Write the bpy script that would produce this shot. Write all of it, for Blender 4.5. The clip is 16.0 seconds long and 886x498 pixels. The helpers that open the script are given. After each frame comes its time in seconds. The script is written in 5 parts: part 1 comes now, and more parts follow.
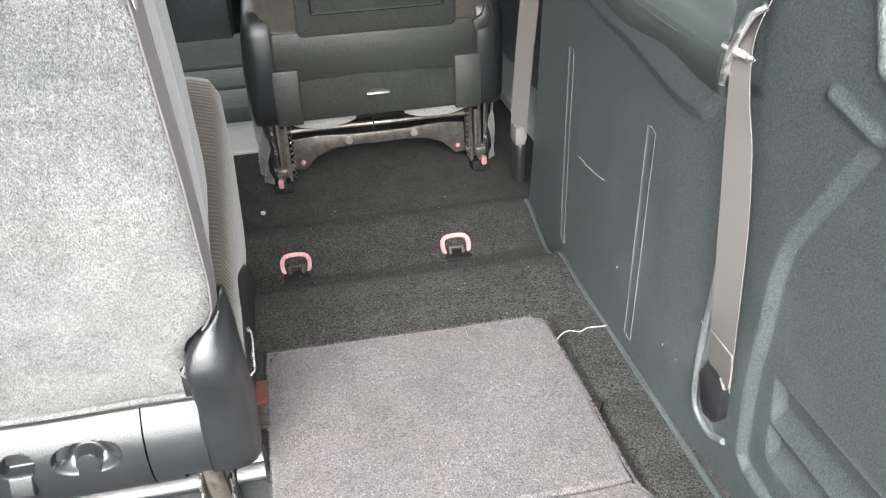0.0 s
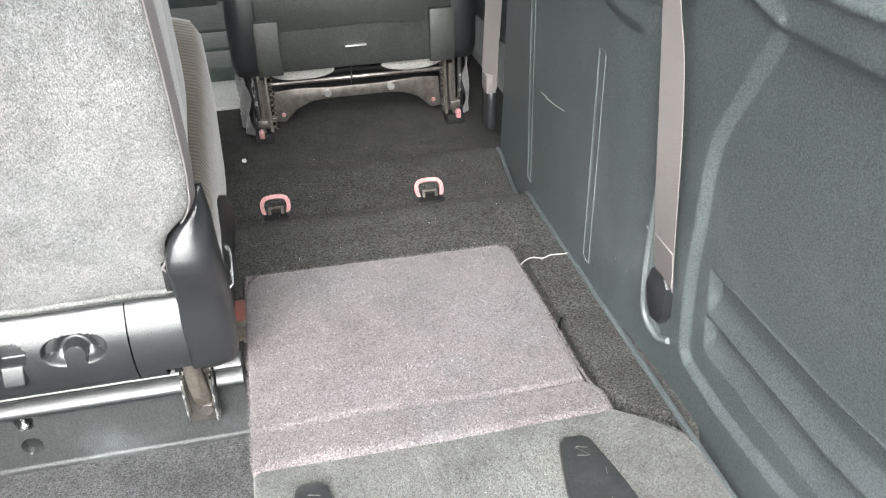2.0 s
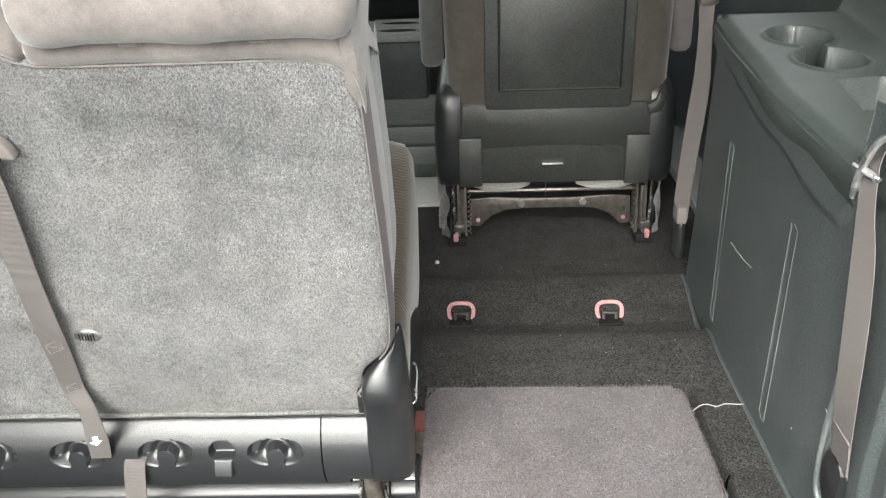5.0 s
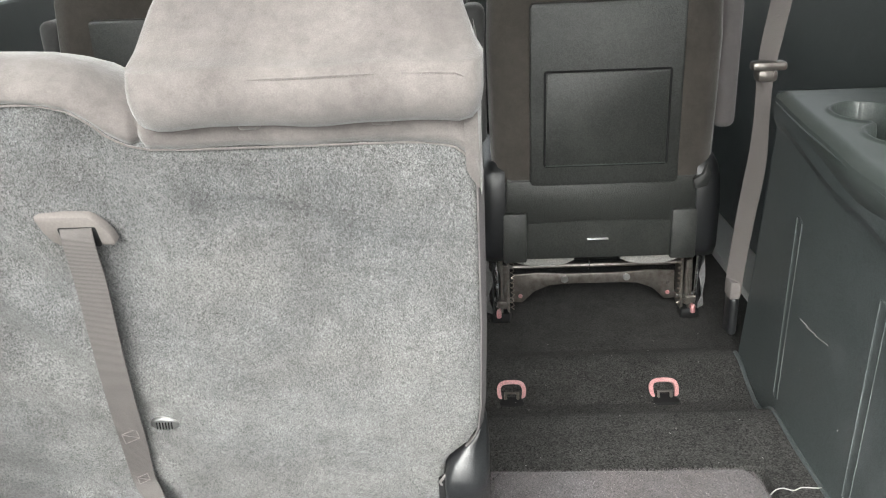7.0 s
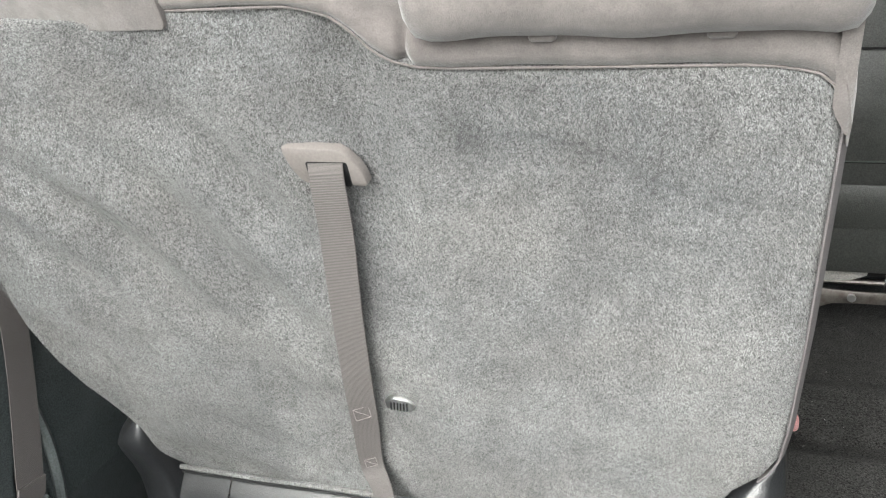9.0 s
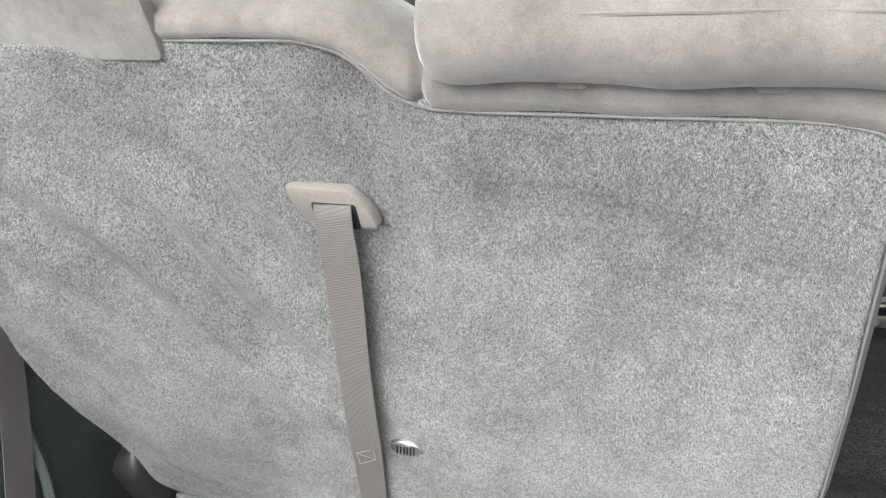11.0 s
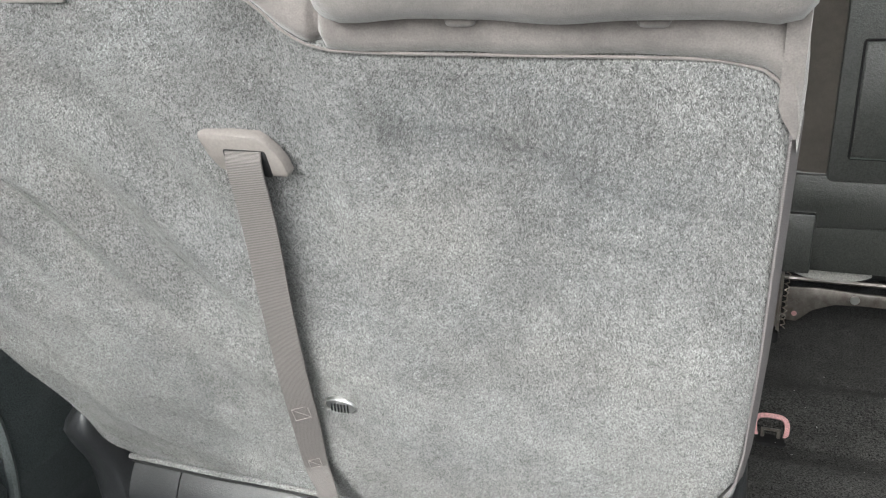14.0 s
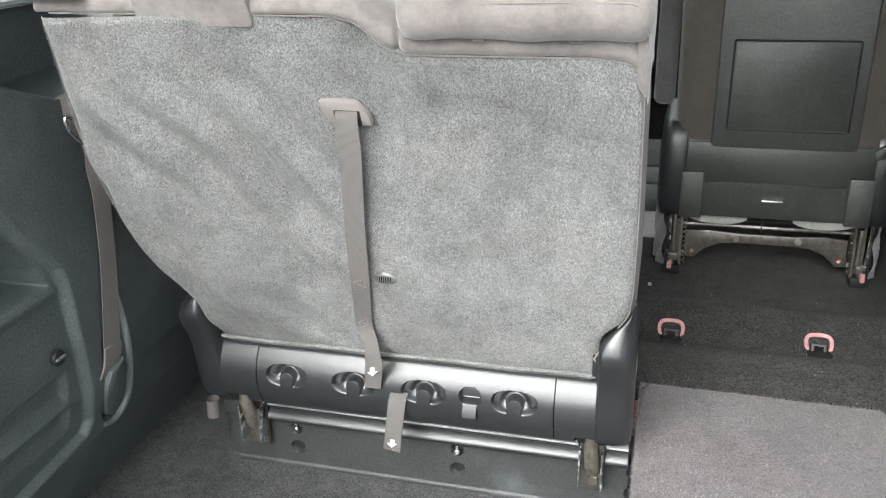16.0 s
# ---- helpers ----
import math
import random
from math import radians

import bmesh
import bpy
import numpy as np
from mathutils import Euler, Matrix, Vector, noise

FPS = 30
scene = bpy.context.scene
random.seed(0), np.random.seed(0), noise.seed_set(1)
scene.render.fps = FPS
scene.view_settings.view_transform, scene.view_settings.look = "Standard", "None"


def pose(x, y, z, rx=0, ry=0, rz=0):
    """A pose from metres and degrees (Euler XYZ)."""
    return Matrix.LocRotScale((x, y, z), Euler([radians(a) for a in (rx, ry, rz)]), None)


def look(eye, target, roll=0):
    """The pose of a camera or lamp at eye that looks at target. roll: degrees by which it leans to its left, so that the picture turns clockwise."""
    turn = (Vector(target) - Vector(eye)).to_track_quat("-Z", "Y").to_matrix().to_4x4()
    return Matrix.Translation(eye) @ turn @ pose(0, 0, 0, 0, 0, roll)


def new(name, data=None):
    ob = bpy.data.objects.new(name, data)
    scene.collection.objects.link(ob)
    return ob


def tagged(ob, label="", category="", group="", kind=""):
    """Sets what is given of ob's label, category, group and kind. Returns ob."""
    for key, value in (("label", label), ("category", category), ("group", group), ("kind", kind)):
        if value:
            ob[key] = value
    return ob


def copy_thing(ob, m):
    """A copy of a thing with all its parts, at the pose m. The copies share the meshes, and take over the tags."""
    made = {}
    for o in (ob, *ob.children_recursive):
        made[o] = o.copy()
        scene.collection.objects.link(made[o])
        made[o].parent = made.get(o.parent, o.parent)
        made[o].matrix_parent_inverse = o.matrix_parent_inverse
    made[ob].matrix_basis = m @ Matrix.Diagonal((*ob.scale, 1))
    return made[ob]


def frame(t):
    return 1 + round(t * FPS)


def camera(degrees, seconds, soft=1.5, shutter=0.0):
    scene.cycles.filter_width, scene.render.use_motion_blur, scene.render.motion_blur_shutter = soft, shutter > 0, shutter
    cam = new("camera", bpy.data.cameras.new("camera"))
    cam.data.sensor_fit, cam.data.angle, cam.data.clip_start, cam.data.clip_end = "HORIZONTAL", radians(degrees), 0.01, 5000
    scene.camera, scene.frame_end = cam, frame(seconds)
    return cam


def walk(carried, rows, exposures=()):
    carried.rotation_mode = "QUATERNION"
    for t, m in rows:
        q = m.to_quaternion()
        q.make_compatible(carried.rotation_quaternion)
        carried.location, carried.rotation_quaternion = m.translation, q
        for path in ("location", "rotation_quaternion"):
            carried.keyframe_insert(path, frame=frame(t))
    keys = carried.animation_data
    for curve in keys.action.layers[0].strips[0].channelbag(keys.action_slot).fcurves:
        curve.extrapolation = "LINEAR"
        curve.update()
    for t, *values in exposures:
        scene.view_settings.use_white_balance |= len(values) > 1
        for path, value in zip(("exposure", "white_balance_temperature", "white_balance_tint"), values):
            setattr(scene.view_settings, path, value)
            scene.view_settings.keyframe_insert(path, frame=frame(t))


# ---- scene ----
cam = camera(55.4, 16.0, soft=1.15)
PATH = [
    (0, (0.057, 0.006, 1.082), (0.375, 1.698, 0.063), -2.2),
    (0.5, (0.073, 0.054, 1.034), (0.409, 1.74, 0.012), -2.0),
    (1, (0.069, 0.118, 1.022), (0.421, 1.8, -0.003), -1.9),
    (1.5, (0.07, 0.022, 1.05), (0.436, 1.698, 0.021), -1.7),
    (2, (0.061, -0.115, 1.029), (0.404, 1.563, -0.004), -1.7),
    (2.5, (0.078, -0.275, 1.015), (0.311, 1.39, -0.067), -0.5),
    (3, (0.103, -0.35, 1.053), (0.162, 1.293, -0.085), -1.8),
    (3.5, (0.103, -0.343, 1.116), (0.123, 1.309, -0.011), -2.0),
    (4, (0.069, -0.264, 1.159), (0.016, 1.455, 0.138), -2.3),
    (4.5, (0.063, -0.162, 1.154), (-0.003, 1.619, 0.246), -2.3),
    (5, (0.059, -0.128, 1.168), (-0.008, 1.658, 0.272), -2.2),
    (5.2, (0.056, -0.13, 1.174), (-0.011, 1.657, 0.279), -2.2),
    (7.3, (-0.092, -0.085, 1.168), (-0.15, 1.776, 0.436), -2.7),
    (7.5, (-0.118, -0.054, 1.132), (-0.165, 1.805, 0.396), -3.4),
    (8, (-0.125, 0.021, 1.09), (-0.373, 1.872, 0.372), -3.0),
    (8.5, (-0.111, 0.029, 1.085), (-0.632, 1.827, 0.381), -4.1),
    (8.7, (-0.122, 0.029, 1.08), (-0.685, 1.815, 0.38), -4.1),
    (10.8, (-0.11, 0.038, 1.084), (-0.714, 1.809, 0.378), -2.2),
    (11, (-0.141, 0.085, 1.104), (-0.743, 1.851, 0.384), -2.4),
    (11.5, (-0.111, 0.183, 1.044), (-0.697, 1.957, 0.33), -1.8),
    (12, (-0.072, 0.287, 0.984), (-0.672, 2.057, 0.271), -2.1),
    (12.5, (-0.051, 0.311, 0.946), (-0.672, 2.073, 0.232), -2.4),
    (13, (-0.057, 0.287, 0.995), (-0.703, 2.04, 0.281), -2.6),
    (13.5, (-0.066, 0.221, 1.036), (-0.703, 1.968, 0.299), -2.6),
    (14, (-0.068, 0.1, 1.073), (-0.7, 1.846, 0.33), -2.3),
    (14.5, (-0.08, -0.059, 1.145), (-0.662, 1.686, 0.36), -2.2),
    (15, (-0.118, -0.144, 1.135), (-0.661, 1.609, 0.34), -1.8),
    (15.5, (-0.104, -0.243, 1.139), (-0.619, 1.522, 0.352), -1.5),
    (16, (-0.012, -0.369, 1.161), (-0.502, 1.412, 0.395), -1.6),
]
walk(cam, [(t, look(eye, target, roll)) for t, eye, target, roll in PATH],
     [(0, 2.54, 6420, 8), (1.5, 2.58, 6420, 8), (2.5, 2.39, 6450, 7), (3.5, 2.17, 6550, 7), (5, 2.03, 6650, 6), (7.5, 1.79, 6520, 6), (8.7, 1.79, 6520, 6), (11, 1.80, 6450, 6), (12, 1.58, 6420, 6), (12.5, 1.52, 6440, 6), (13, 1.58, 6440, 6), (14, 1.76, 6440, 6), (16, 1.9, 6380, 6)])


# ---- light ----
SUN_EL, SUN_AZ = radians(42), radians(192)
world = bpy.data.worlds.new("sky")
scene.world = world
world.use_nodes = True
wn, wl = world.node_tree.nodes, world.node_tree.links
sky = wn.new("ShaderNodeTexSky")
sky.sky_type, sky.sun_disc = "NISHITA", False
sky.sun_elevation, sky.sun_rotation = SUN_EL, SUN_AZ
sky.air_density, sky.dust_density, sky.ozone_density = 1.0, 4.0, 1.0
wn["Background"].inputs["Strength"].default_value = 0.15
soften = wn.new("ShaderNodeHueSaturation")
soften.inputs["Saturation"].default_value = 0.15
wl.new(sky.outputs[0], soften.inputs["Color"])
wl.new(soften.outputs[0], wn["Background"].inputs["Color"])
sun = new("sun", bpy.data.lights.new("sun", "SUN"))
sun.data.energy, sun.data.angle, sun.data.color = 0.8, radians(40), (1.0, 0.985, 0.96)
# overcast sun, high behind the open tailgate
sun.matrix_world = look((-0.75, -3.52, 3.24), (0, 0, 0))


# ---- materials ----
def material(name, rough=0.6, metal=0.0, spec=0.5):
    m = bpy.data.materials.new(name)
    m.use_nodes = True
    n, l = m.node_tree.nodes, m.node_tree.links
    b = n["Principled BSDF"]
    b.inputs["Roughness"].default_value = rough
    b.inputs["Metallic"].default_value = metal
    b.inputs["Specular IOR Level"].default_value = spec
    return m, n, l, b


def noise_node(n, l, vec, scale, detail=3.0, rough=0.6):
    t = n.new("ShaderNodeTexNoise")
    t.inputs["Scale"].default_value, t.inputs["Detail"].default_value, t.inputs["Roughness"].default_value = scale, detail, rough
    l.new(vec, t.inputs["Vector"])
    return t.outputs["Fac"]


def ramp(n, l, fac, stops):
    r = n.new("ShaderNodeValToRGB")
    el = r.color_ramp.elements
    while len(el) < len(stops):
        el.new(0.5)
    for e, (p, c) in zip(el, stops):
        e.position = p
        e.color = (*c, 1) if len(c) == 3 else c
    l.new(fac, r.inputs["Fac"])
    return r.outputs["Color"]


def mix(n, l, a, b, fac, mode="MIX"):
    k = n.new("ShaderNodeMix")
    k.data_type, k.blend_type = "RGBA", mode
    if isinstance(fac, (int, float)):
        k.inputs["Factor"].default_value = fac
    else:
        l.new(fac, k.inputs["Factor"])
    for sock, v in ((k.inputs["A"], a), (k.inputs["B"], b)):
        if isinstance(v, tuple):
            sock.default_value = (*v, 1)
        else:
            l.new(v, sock)
    return k.outputs["Result"]


def coords(n, l, stretch=(1, 1, 1), turn=(0, 0, 0)):
    c = n.new("ShaderNodeTexCoord")
    mp = n.new("ShaderNodeMapping")
    mp.inputs["Scale"].default_value = stretch
    mp.inputs["Rotation"].default_value = [radians(a) for a in turn]
    l.new(c.outputs["Object"], mp.inputs["Vector"])
    return mp.outputs["Vector"]


def bump(n, l, b, height, strength, dist):
    k = n.new("ShaderNodeBump")
    k.inputs["Strength"].default_value, k.inputs["Distance"].default_value = strength, dist
    l.new(height, k.inputs["Height"])
    l.new(k.outputs["Normal"], b.inputs["Normal"])


def shade(c, f):
    return tuple(min(1.0, v * f) for v in c)


def pile(name, col, warm=None, grain=700, contrast=0.45, mottle=0.25, fibre=(1, 1, 1), turn=(0, 0, 0), speck=0.0, sheen=0.3, depth=0.0012, thick=0.70):
    """Napped or looped carpet: fibre grain, cloudy nap at two sizes, pale lint."""
    m, n, l, b = material(name, 0.95, 0, 0.15)
    v = coords(n, l, fibre, turn)
    plain = coords(n, l)
    g = noise_node(n, l, v, grain, 6, 0.75)
    c1 = ramp(n, l, g, [(0.38, shade(col, 1 - contrast)), (0.5, col), (0.62, shade(col, 1 + contrast))])
    big = noise_node(n, l, plain, 12, 5, 0.65)
    mid = noise_node(n, l, v, 45, 3, 0.6)
    c2 = mix(n, l, c1, ramp(n, l, big, [(0.38, (1 - mottle,) * 3), (0.6, (1.0,) * 3)]), 1.0, "MULTIPLY")
    c2 = mix(n, l, c2, ramp(n, l, mid, [(0.35, (1 - mottle * 0.8,) * 3), (0.65, (1.0,) * 3)]), 1.0, "MULTIPLY")
    if warm:
        c2 = mix(n, l, c2, mix(n, l, c2, warm, 1.0, "MULTIPLY"), ramp(n, l, noise_node(n, l, plain, 5, 3), [(0.42, (0, 0, 0)), (0.6, (1, 1, 1))]))
    if speck:
        vo = n.new("ShaderNodeTexNoise")
        vo.inputs["Scale"].default_value = 330
        vo.inputs["Detail"].default_value = 1
        l.new(plain, vo.inputs["Vector"])
        c2 = mix(n, l, c2, shade(col, 2.6), ramp(n, l, vo.outputs["Fac"], [(thick, (0, 0, 0)), (thick + 0.08, (speck,) * 3)]))
    l.new(c2, b.inputs["Base Color"])
    b.inputs["Sheen Weight"].default_value = sheen
    b.inputs["Sheen Roughness"].default_value = 0.5
    bump(n, l, b, g, 0.7, depth)
    return m


def fibres(name, col, spread=0.5, tint=0.06, scale=9, lint=0.0):
    """Single fibres of a napped carpet, each of its own shade, with cloudy warm and cool areas."""
    m, n, l, b = material(name, 0.9, 0, 0.15)
    g = n.new("ShaderNodeNewGeometry")
    c = ramp(n, l, g.outputs["Random Per Island"], [(0.0, shade(col, 1 - spread)), (0.5, col), (0.99 - lint, shade(col, 1 + 0.5 * spread)), (0.995 - lint, shade(col, 1 + spread + 40 * lint))])
    v = coords(n, l)
    t = ramp(n, l, noise_node(n, l, v, scale, 3, 0.6), [(0.36, (1 - tint, 1, 1 + tint * 0.6)), (0.5, (1, 1, 1)), (0.64, (1 + tint * 0.7, 1, 1 - tint))])
    c = mix(n, l, c, t, 1.0, "MULTIPLY")
    for size, low in ((6, 0.80), (27, 0.86), (210, 0.80)):
        c = mix(n, l, c, ramp(n, l, noise_node(n, l, v, size, 4, 0.6), [(0.36, (low,) * 3), (0.58, (1.06,) * 3)]), 1.0, "MULTIPLY")
    l.new(c, b.inputs["Base Color"])
    b.inputs["Sheen Weight"].default_value = 0.2
    return m


def plastic(name, col, rough=0.45, grain=1400, depth=0.0003, scuff=0.25, pale=(0.25, 0.27, 0.28), spec=0.5, pit=0.3):
    """Grained moulded plastic with scuffs and dust."""
    m, n, l, b = material(name, rough, 0, spec)
    v = coords(n, l)
    g = noise_node(n, l, v, grain, 2, 0.5)
    d = noise_node(n, l, v, 7, 5, 0.65)
    streak = noise_node(n, l, coords(n, l, (1, 1, 0.15), (20, 0, 0)), 60, 4, 0.7)
    pits = noise_node(n, l, v, 420, 4, 0.7)
    deep = tuple(col)
    col = ramp(n, l, pits, [(0.36, shade(deep, 1 - pit)), (0.5, deep), (0.64, shade(deep, 1 + pit))])
    dust = ramp(n, l, d, [(0.52, (0, 0, 0)), (0.78, (scuff,) * 3)])
    c = mix(n, l, col, pale, dust)
    c = mix(n, l, c, pale, ramp(n, l, streak, [(0.66, (0, 0, 0)), (0.8, (scuff * 0.5,) * 3)]))
    l.new(c, b.inputs["Base Color"])
    r = n.new("ShaderNodeMapRange")
    r.inputs["To Min"].default_value, r.inputs["To Max"].default_value = rough - 0.06, rough + 0.08
    l.new(d, r.inputs["Value"])
    l.new(r.outputs["Result"], b.inputs["Roughness"])
    bump(n, l, b, g, 0.5, depth)
    return m


def velour(name, col, ribs=0.0, mott=0.26):
    m, n, l, b = material(name, 0.9, 0, 0.2)
    v = coords(n, l)
    g = noise_node(n, l, v, 900, 3, 0.6)
    big = noise_node(n, l, v, 14, 4, 0.6)
    c = mix(n, l, ramp(n, l, g, [(0.3, shade(col, 0.85)), (0.7, shade(col, 1.15))]), ramp(n, l, big, [(0.3, (1 - mott,) * 3), (0.65, (1.0,) * 3)]), 1.0, "MULTIPLY")
    c = mix(n, l, c, ramp(n, l, noise_node(n, l, v, 75, 4, 0.7), [(0.35, (1 - mott * 0.5,) * 3), (0.6, (1.0,) * 3)]), 1.0, "MULTIPLY")
    h = g
    if ribs:
        w = n.new("ShaderNodeTexWave")
        w.wave_type, w.bands_direction = "BANDS", "Y"
        w.inputs["Scale"].default_value, w.inputs["Distortion"].default_value, w.inputs["Detail"].default_value = ribs, 2.0, 2
        l.new(v, w.inputs["Vector"])
        c = mix(n, l, c, shade(col, 0.55), ramp(n, l, w.outputs["Fac"], [(0.35, (0.8,) * 3), (0.6, (0, 0, 0))]))
        h = w.outputs["Fac"]
    l.new(c, b.inputs["Base Color"])
    b.inputs["Sheen Weight"].default_value = 0.5
    crease = n.new("ShaderNodeMath")
    crease.operation = "MULTIPLY_ADD"
    l.new(noise_node(n, l, v, 38, 5, 0.55), crease.inputs[0])
    crease.inputs[1].default_value = 6.0
    l.new(h, crease.inputs[2])
    bump(n, l, b, crease.outputs[0], 0.45, 0.0007)
    return m


def webbing(name, col, low=0.66, high=1.14):
    """Woven belt: fine cross ribs with a pale thread."""
    m, n, l, b = material(name, 0.75, 0, 0.3)
    v = coords(n, l)
    w = n.new("ShaderNodeTexWave")
    w.wave_type, w.bands_direction = "BANDS", "Z"
    w.inputs["Scale"].default_value, w.inputs["Distortion"].default_value = 300, 0.8
    sep, add, com = n.new("ShaderNodeSeparateXYZ"), n.new("ShaderNodeMath"), n.new("ShaderNodeCombineXYZ")
    l.new(v, sep.inputs[0])
    l.new(sep.outputs["Y"], add.inputs[0])
    l.new(sep.outputs["Z"], add.inputs[1])
    l.new(add.outputs[0], com.inputs["Z"])
    l.new(com.outputs[0], w.inputs["Vector"])
    g = noise_node(n, l, v, 1500, 2)
    c = mix(n, l, ramp(n, l, w.outputs["Fac"], [(0.2, shade(col, low)), (0.65, shade(col, high))]), ramp(n, l, g, [(0.3, (0.8,) * 3), (0.7, (1, 1, 1))]), 1.0, "MULTIPLY")
    l.new(c, b.inputs["Base Color"])
    bump(n, l, b, w.outputs["Fac"], 0.6, 0.0006)
    return m


def worn_metal(name, col, rust, rough=0.35, amount=0.5):
    m, n, l, b = material(name, rough, 1.0)
    v = coords(n, l)
    d = noise_node(n, l, v, 60, 6, 0.7)
    k = ramp(n, l, d, [(0.5 - amount * 0.3, (0, 0, 0)), (0.75, (1, 1, 1))])
    l.new(mix(n, l, col, rust, k), b.inputs["Base Color"])
    inv = n.new("ShaderNodeInvert")
    l.new(k, inv.inputs["Color"])
    l.new(inv.outputs[0], b.inputs["Metallic"])
    bump(n, l, b, d, 0.3, 0.0008)
    return m


M_BACK = pile("seat_back_carpet", (0.205, 0.205, 0.204), warm=(1.02, 1.0, 0.98), grain=510, contrast=0.62, mottle=0.24, fibre=(1.25, 1, 0.7), turn=(0, 25, 0), speck=0.0)
M_NAP = fibres("seat_back_fibres", (0.268, 0.269, 0.267), 0.78, 0.015)
M_NAP_DARK = fibres("darker_fibres", (0.165, 0.167, 0.168), 0.6, 0.015)
M_NAP_FOLD = fibres("folded_back_fibres", (0.168, 0.170, 0.165), 0.6, 0.02)
M_NAP_FLAP = fibres("flap_fibres", (0.202, 0.186, 0.191), 0.62, 0.03, lint=0.02)
M_FOLD = pile("folded_back_carpet", (0.142, 0.142, 0.138), warm=(1.0, 1.02, 1.0), grain=460, contrast=0.66, mottle=0.28, fibre=(1.3, 0.7, 1))
M_MAT = pile("flap_carpet", (0.164, 0.150, 0.156), warm=(1.05, 0.98, 0.97), grain=410, contrast=0.70, mottle=0.14, speck=0.3)
M_DECK = pile("deck_carpet", (0.063, 0.062, 0.060), grain=320, contrast=0.95, mottle=0.25, speck=0.5, sheen=0.04, depth=0.003, thick=0.62)
M_WELL = pile("well_carpet", (0.080, 0.080, 0.082), grain=400, contrast=0.75, mottle=0.30, speck=0.5, sheen=0.1, depth=0.002, thick=0.66)
M_TAUPE = velour("taupe_velour", (0.230, 0.207, 0.198), mott=0.34)
M_SIDE = velour("grey_side_cloth", (0.205, 0.19, 0.19), mott=0.12)
M_CUSH = velour("ribbed_brown_cloth", (0.165, 0.142, 0.116), ribs=42)
M_BROWN = velour("dark_brown_velour", (0.096, 0.085, 0.075))
M_GREY = velour("dark_grey_cloth", (0.10, 0.10, 0.10))
M_GREEN = velour("dark_green_cloth", (0.085, 0.106, 0.098), mott=0.3)
M_PANEL = plastic("slate_panel_plastic", (0.088, 0.103, 0.105), 0.38, grain=520, depth=0.0015, scuff=0.28, pit=0.48, spec=0.8)
M_LEDGE = plastic("ledge_plastic", (0.070, 0.083, 0.079), 0.30, grain=700, depth=0.0009, scuff=0.2, spec=0.8)
M_BLACK = plastic("black_plastic", (0.021, 0.022, 0.024), 0.31, grain=650, scuff=0.05, depth=0.0007, spec=0.8)
M_RAIL = plastic("rail_plastic", (0.044, 0.045, 0.046), 0.32, grain=420, scuff=0.34, depth=0.0012, spec=0.9, pit=0.5)
# bare metal parts, and the highlight lines painted on the rail
M_BRIGHT = worn_metal("bright_metal_and_rail_glint", (0.80, 0.80, 0.79), (0.40, 0.39, 0.38), 0.30, 0.1)
M_SHELL = plastic("seat_shell_plastic", (0.037, 0.039, 0.037), 0.42, grain=420, depth=0.0018, scuff=0.30, pale=(0.14, 0.15, 0.14), pit=0.6, spec=0.9)
M_PAD = plastic("skid_plastic", (0.034, 0.036, 0.037), 0.32, scuff=0.6, pale=(0.16, 0.17, 0.17))
M_DARK = plastic("dark_recess", (0.010, 0.010, 0.011), 0.7, scuff=0.0)
M_BEZEL = plastic("taupe_plastic", (0.21, 0.19, 0.18), 0.36, pit=0.08, scuff=0.05, pale=(0.4, 0.37, 0.35))
M_BELT = webbing("taupe_webbing", (0.345, 0.313, 0.305))
M_STRAP = webbing("grey_webbing", (0.190, 0.175, 0.168))
M_ZIP = webbing("zip_webbing", (0.235, 0.217, 0.220), 0.85, 1.05)
M_SILL = plastic("pale_grey_plastic", (0.50, 0.52, 0.51), 0.4, scuff=0.1)
M_RIB = plastic("worn_highlight_plastic", (0.17, 0.19, 0.19), 0.35, scuff=0.3, spec=0.8)
M_SEAM = velour("seam_binding", (0.215, 0.200, 0.200))
M_STEEL = worn_metal("seat_steel", (0.25, 0.235, 0.22), (0.075, 0.056, 0.044), 0.34, 0.5)
M_RUST = worn_metal("worn_hinge_steel", (0.42, 0.38, 0.33), (0.075, 0.052, 0.038), 0.28, 0.35)
M_CHROME = worn_metal("bright_steel", (0.75, 0.75, 0.75), (0.5, 0.5, 0.5), 0.18, 0.0)
M_RED = plastic("faded_red_plastic", (0.58, 0.27, 0.275), 0.4, scuff=1.0, pale=(0.76, 0.60, 0.58))
M_TAG = plastic("dull_red_paint", (0.24, 0.085, 0.07), 0.5, scuff=0.3)
M_WHITE = plastic("white_plastic", (0.75, 0.75, 0.74), 0.5, scuff=0.1, pale=(0.6, 0.6, 0.58))
M_HEAD = plastic("headliner", (0.42, 0.41, 0.39), 0.9, scuff=0.05)
M_LINT = material("lint")[0]
M_LINT.node_tree.nodes["Principled BSDF"].inputs["Base Color"].default_value = (0.5, 0.49, 0.47, 1)
M_GROUND = plastic("grey_asphalt", (0.12, 0.12, 0.118), 0.9, grain=200, depth=0.002, scuff=0.3)
mg, gn, gl, gb = material("clear_glass", 0.02)
gb.inputs["Transmission Weight"].default_value = 1.0
M_GLASS = mg


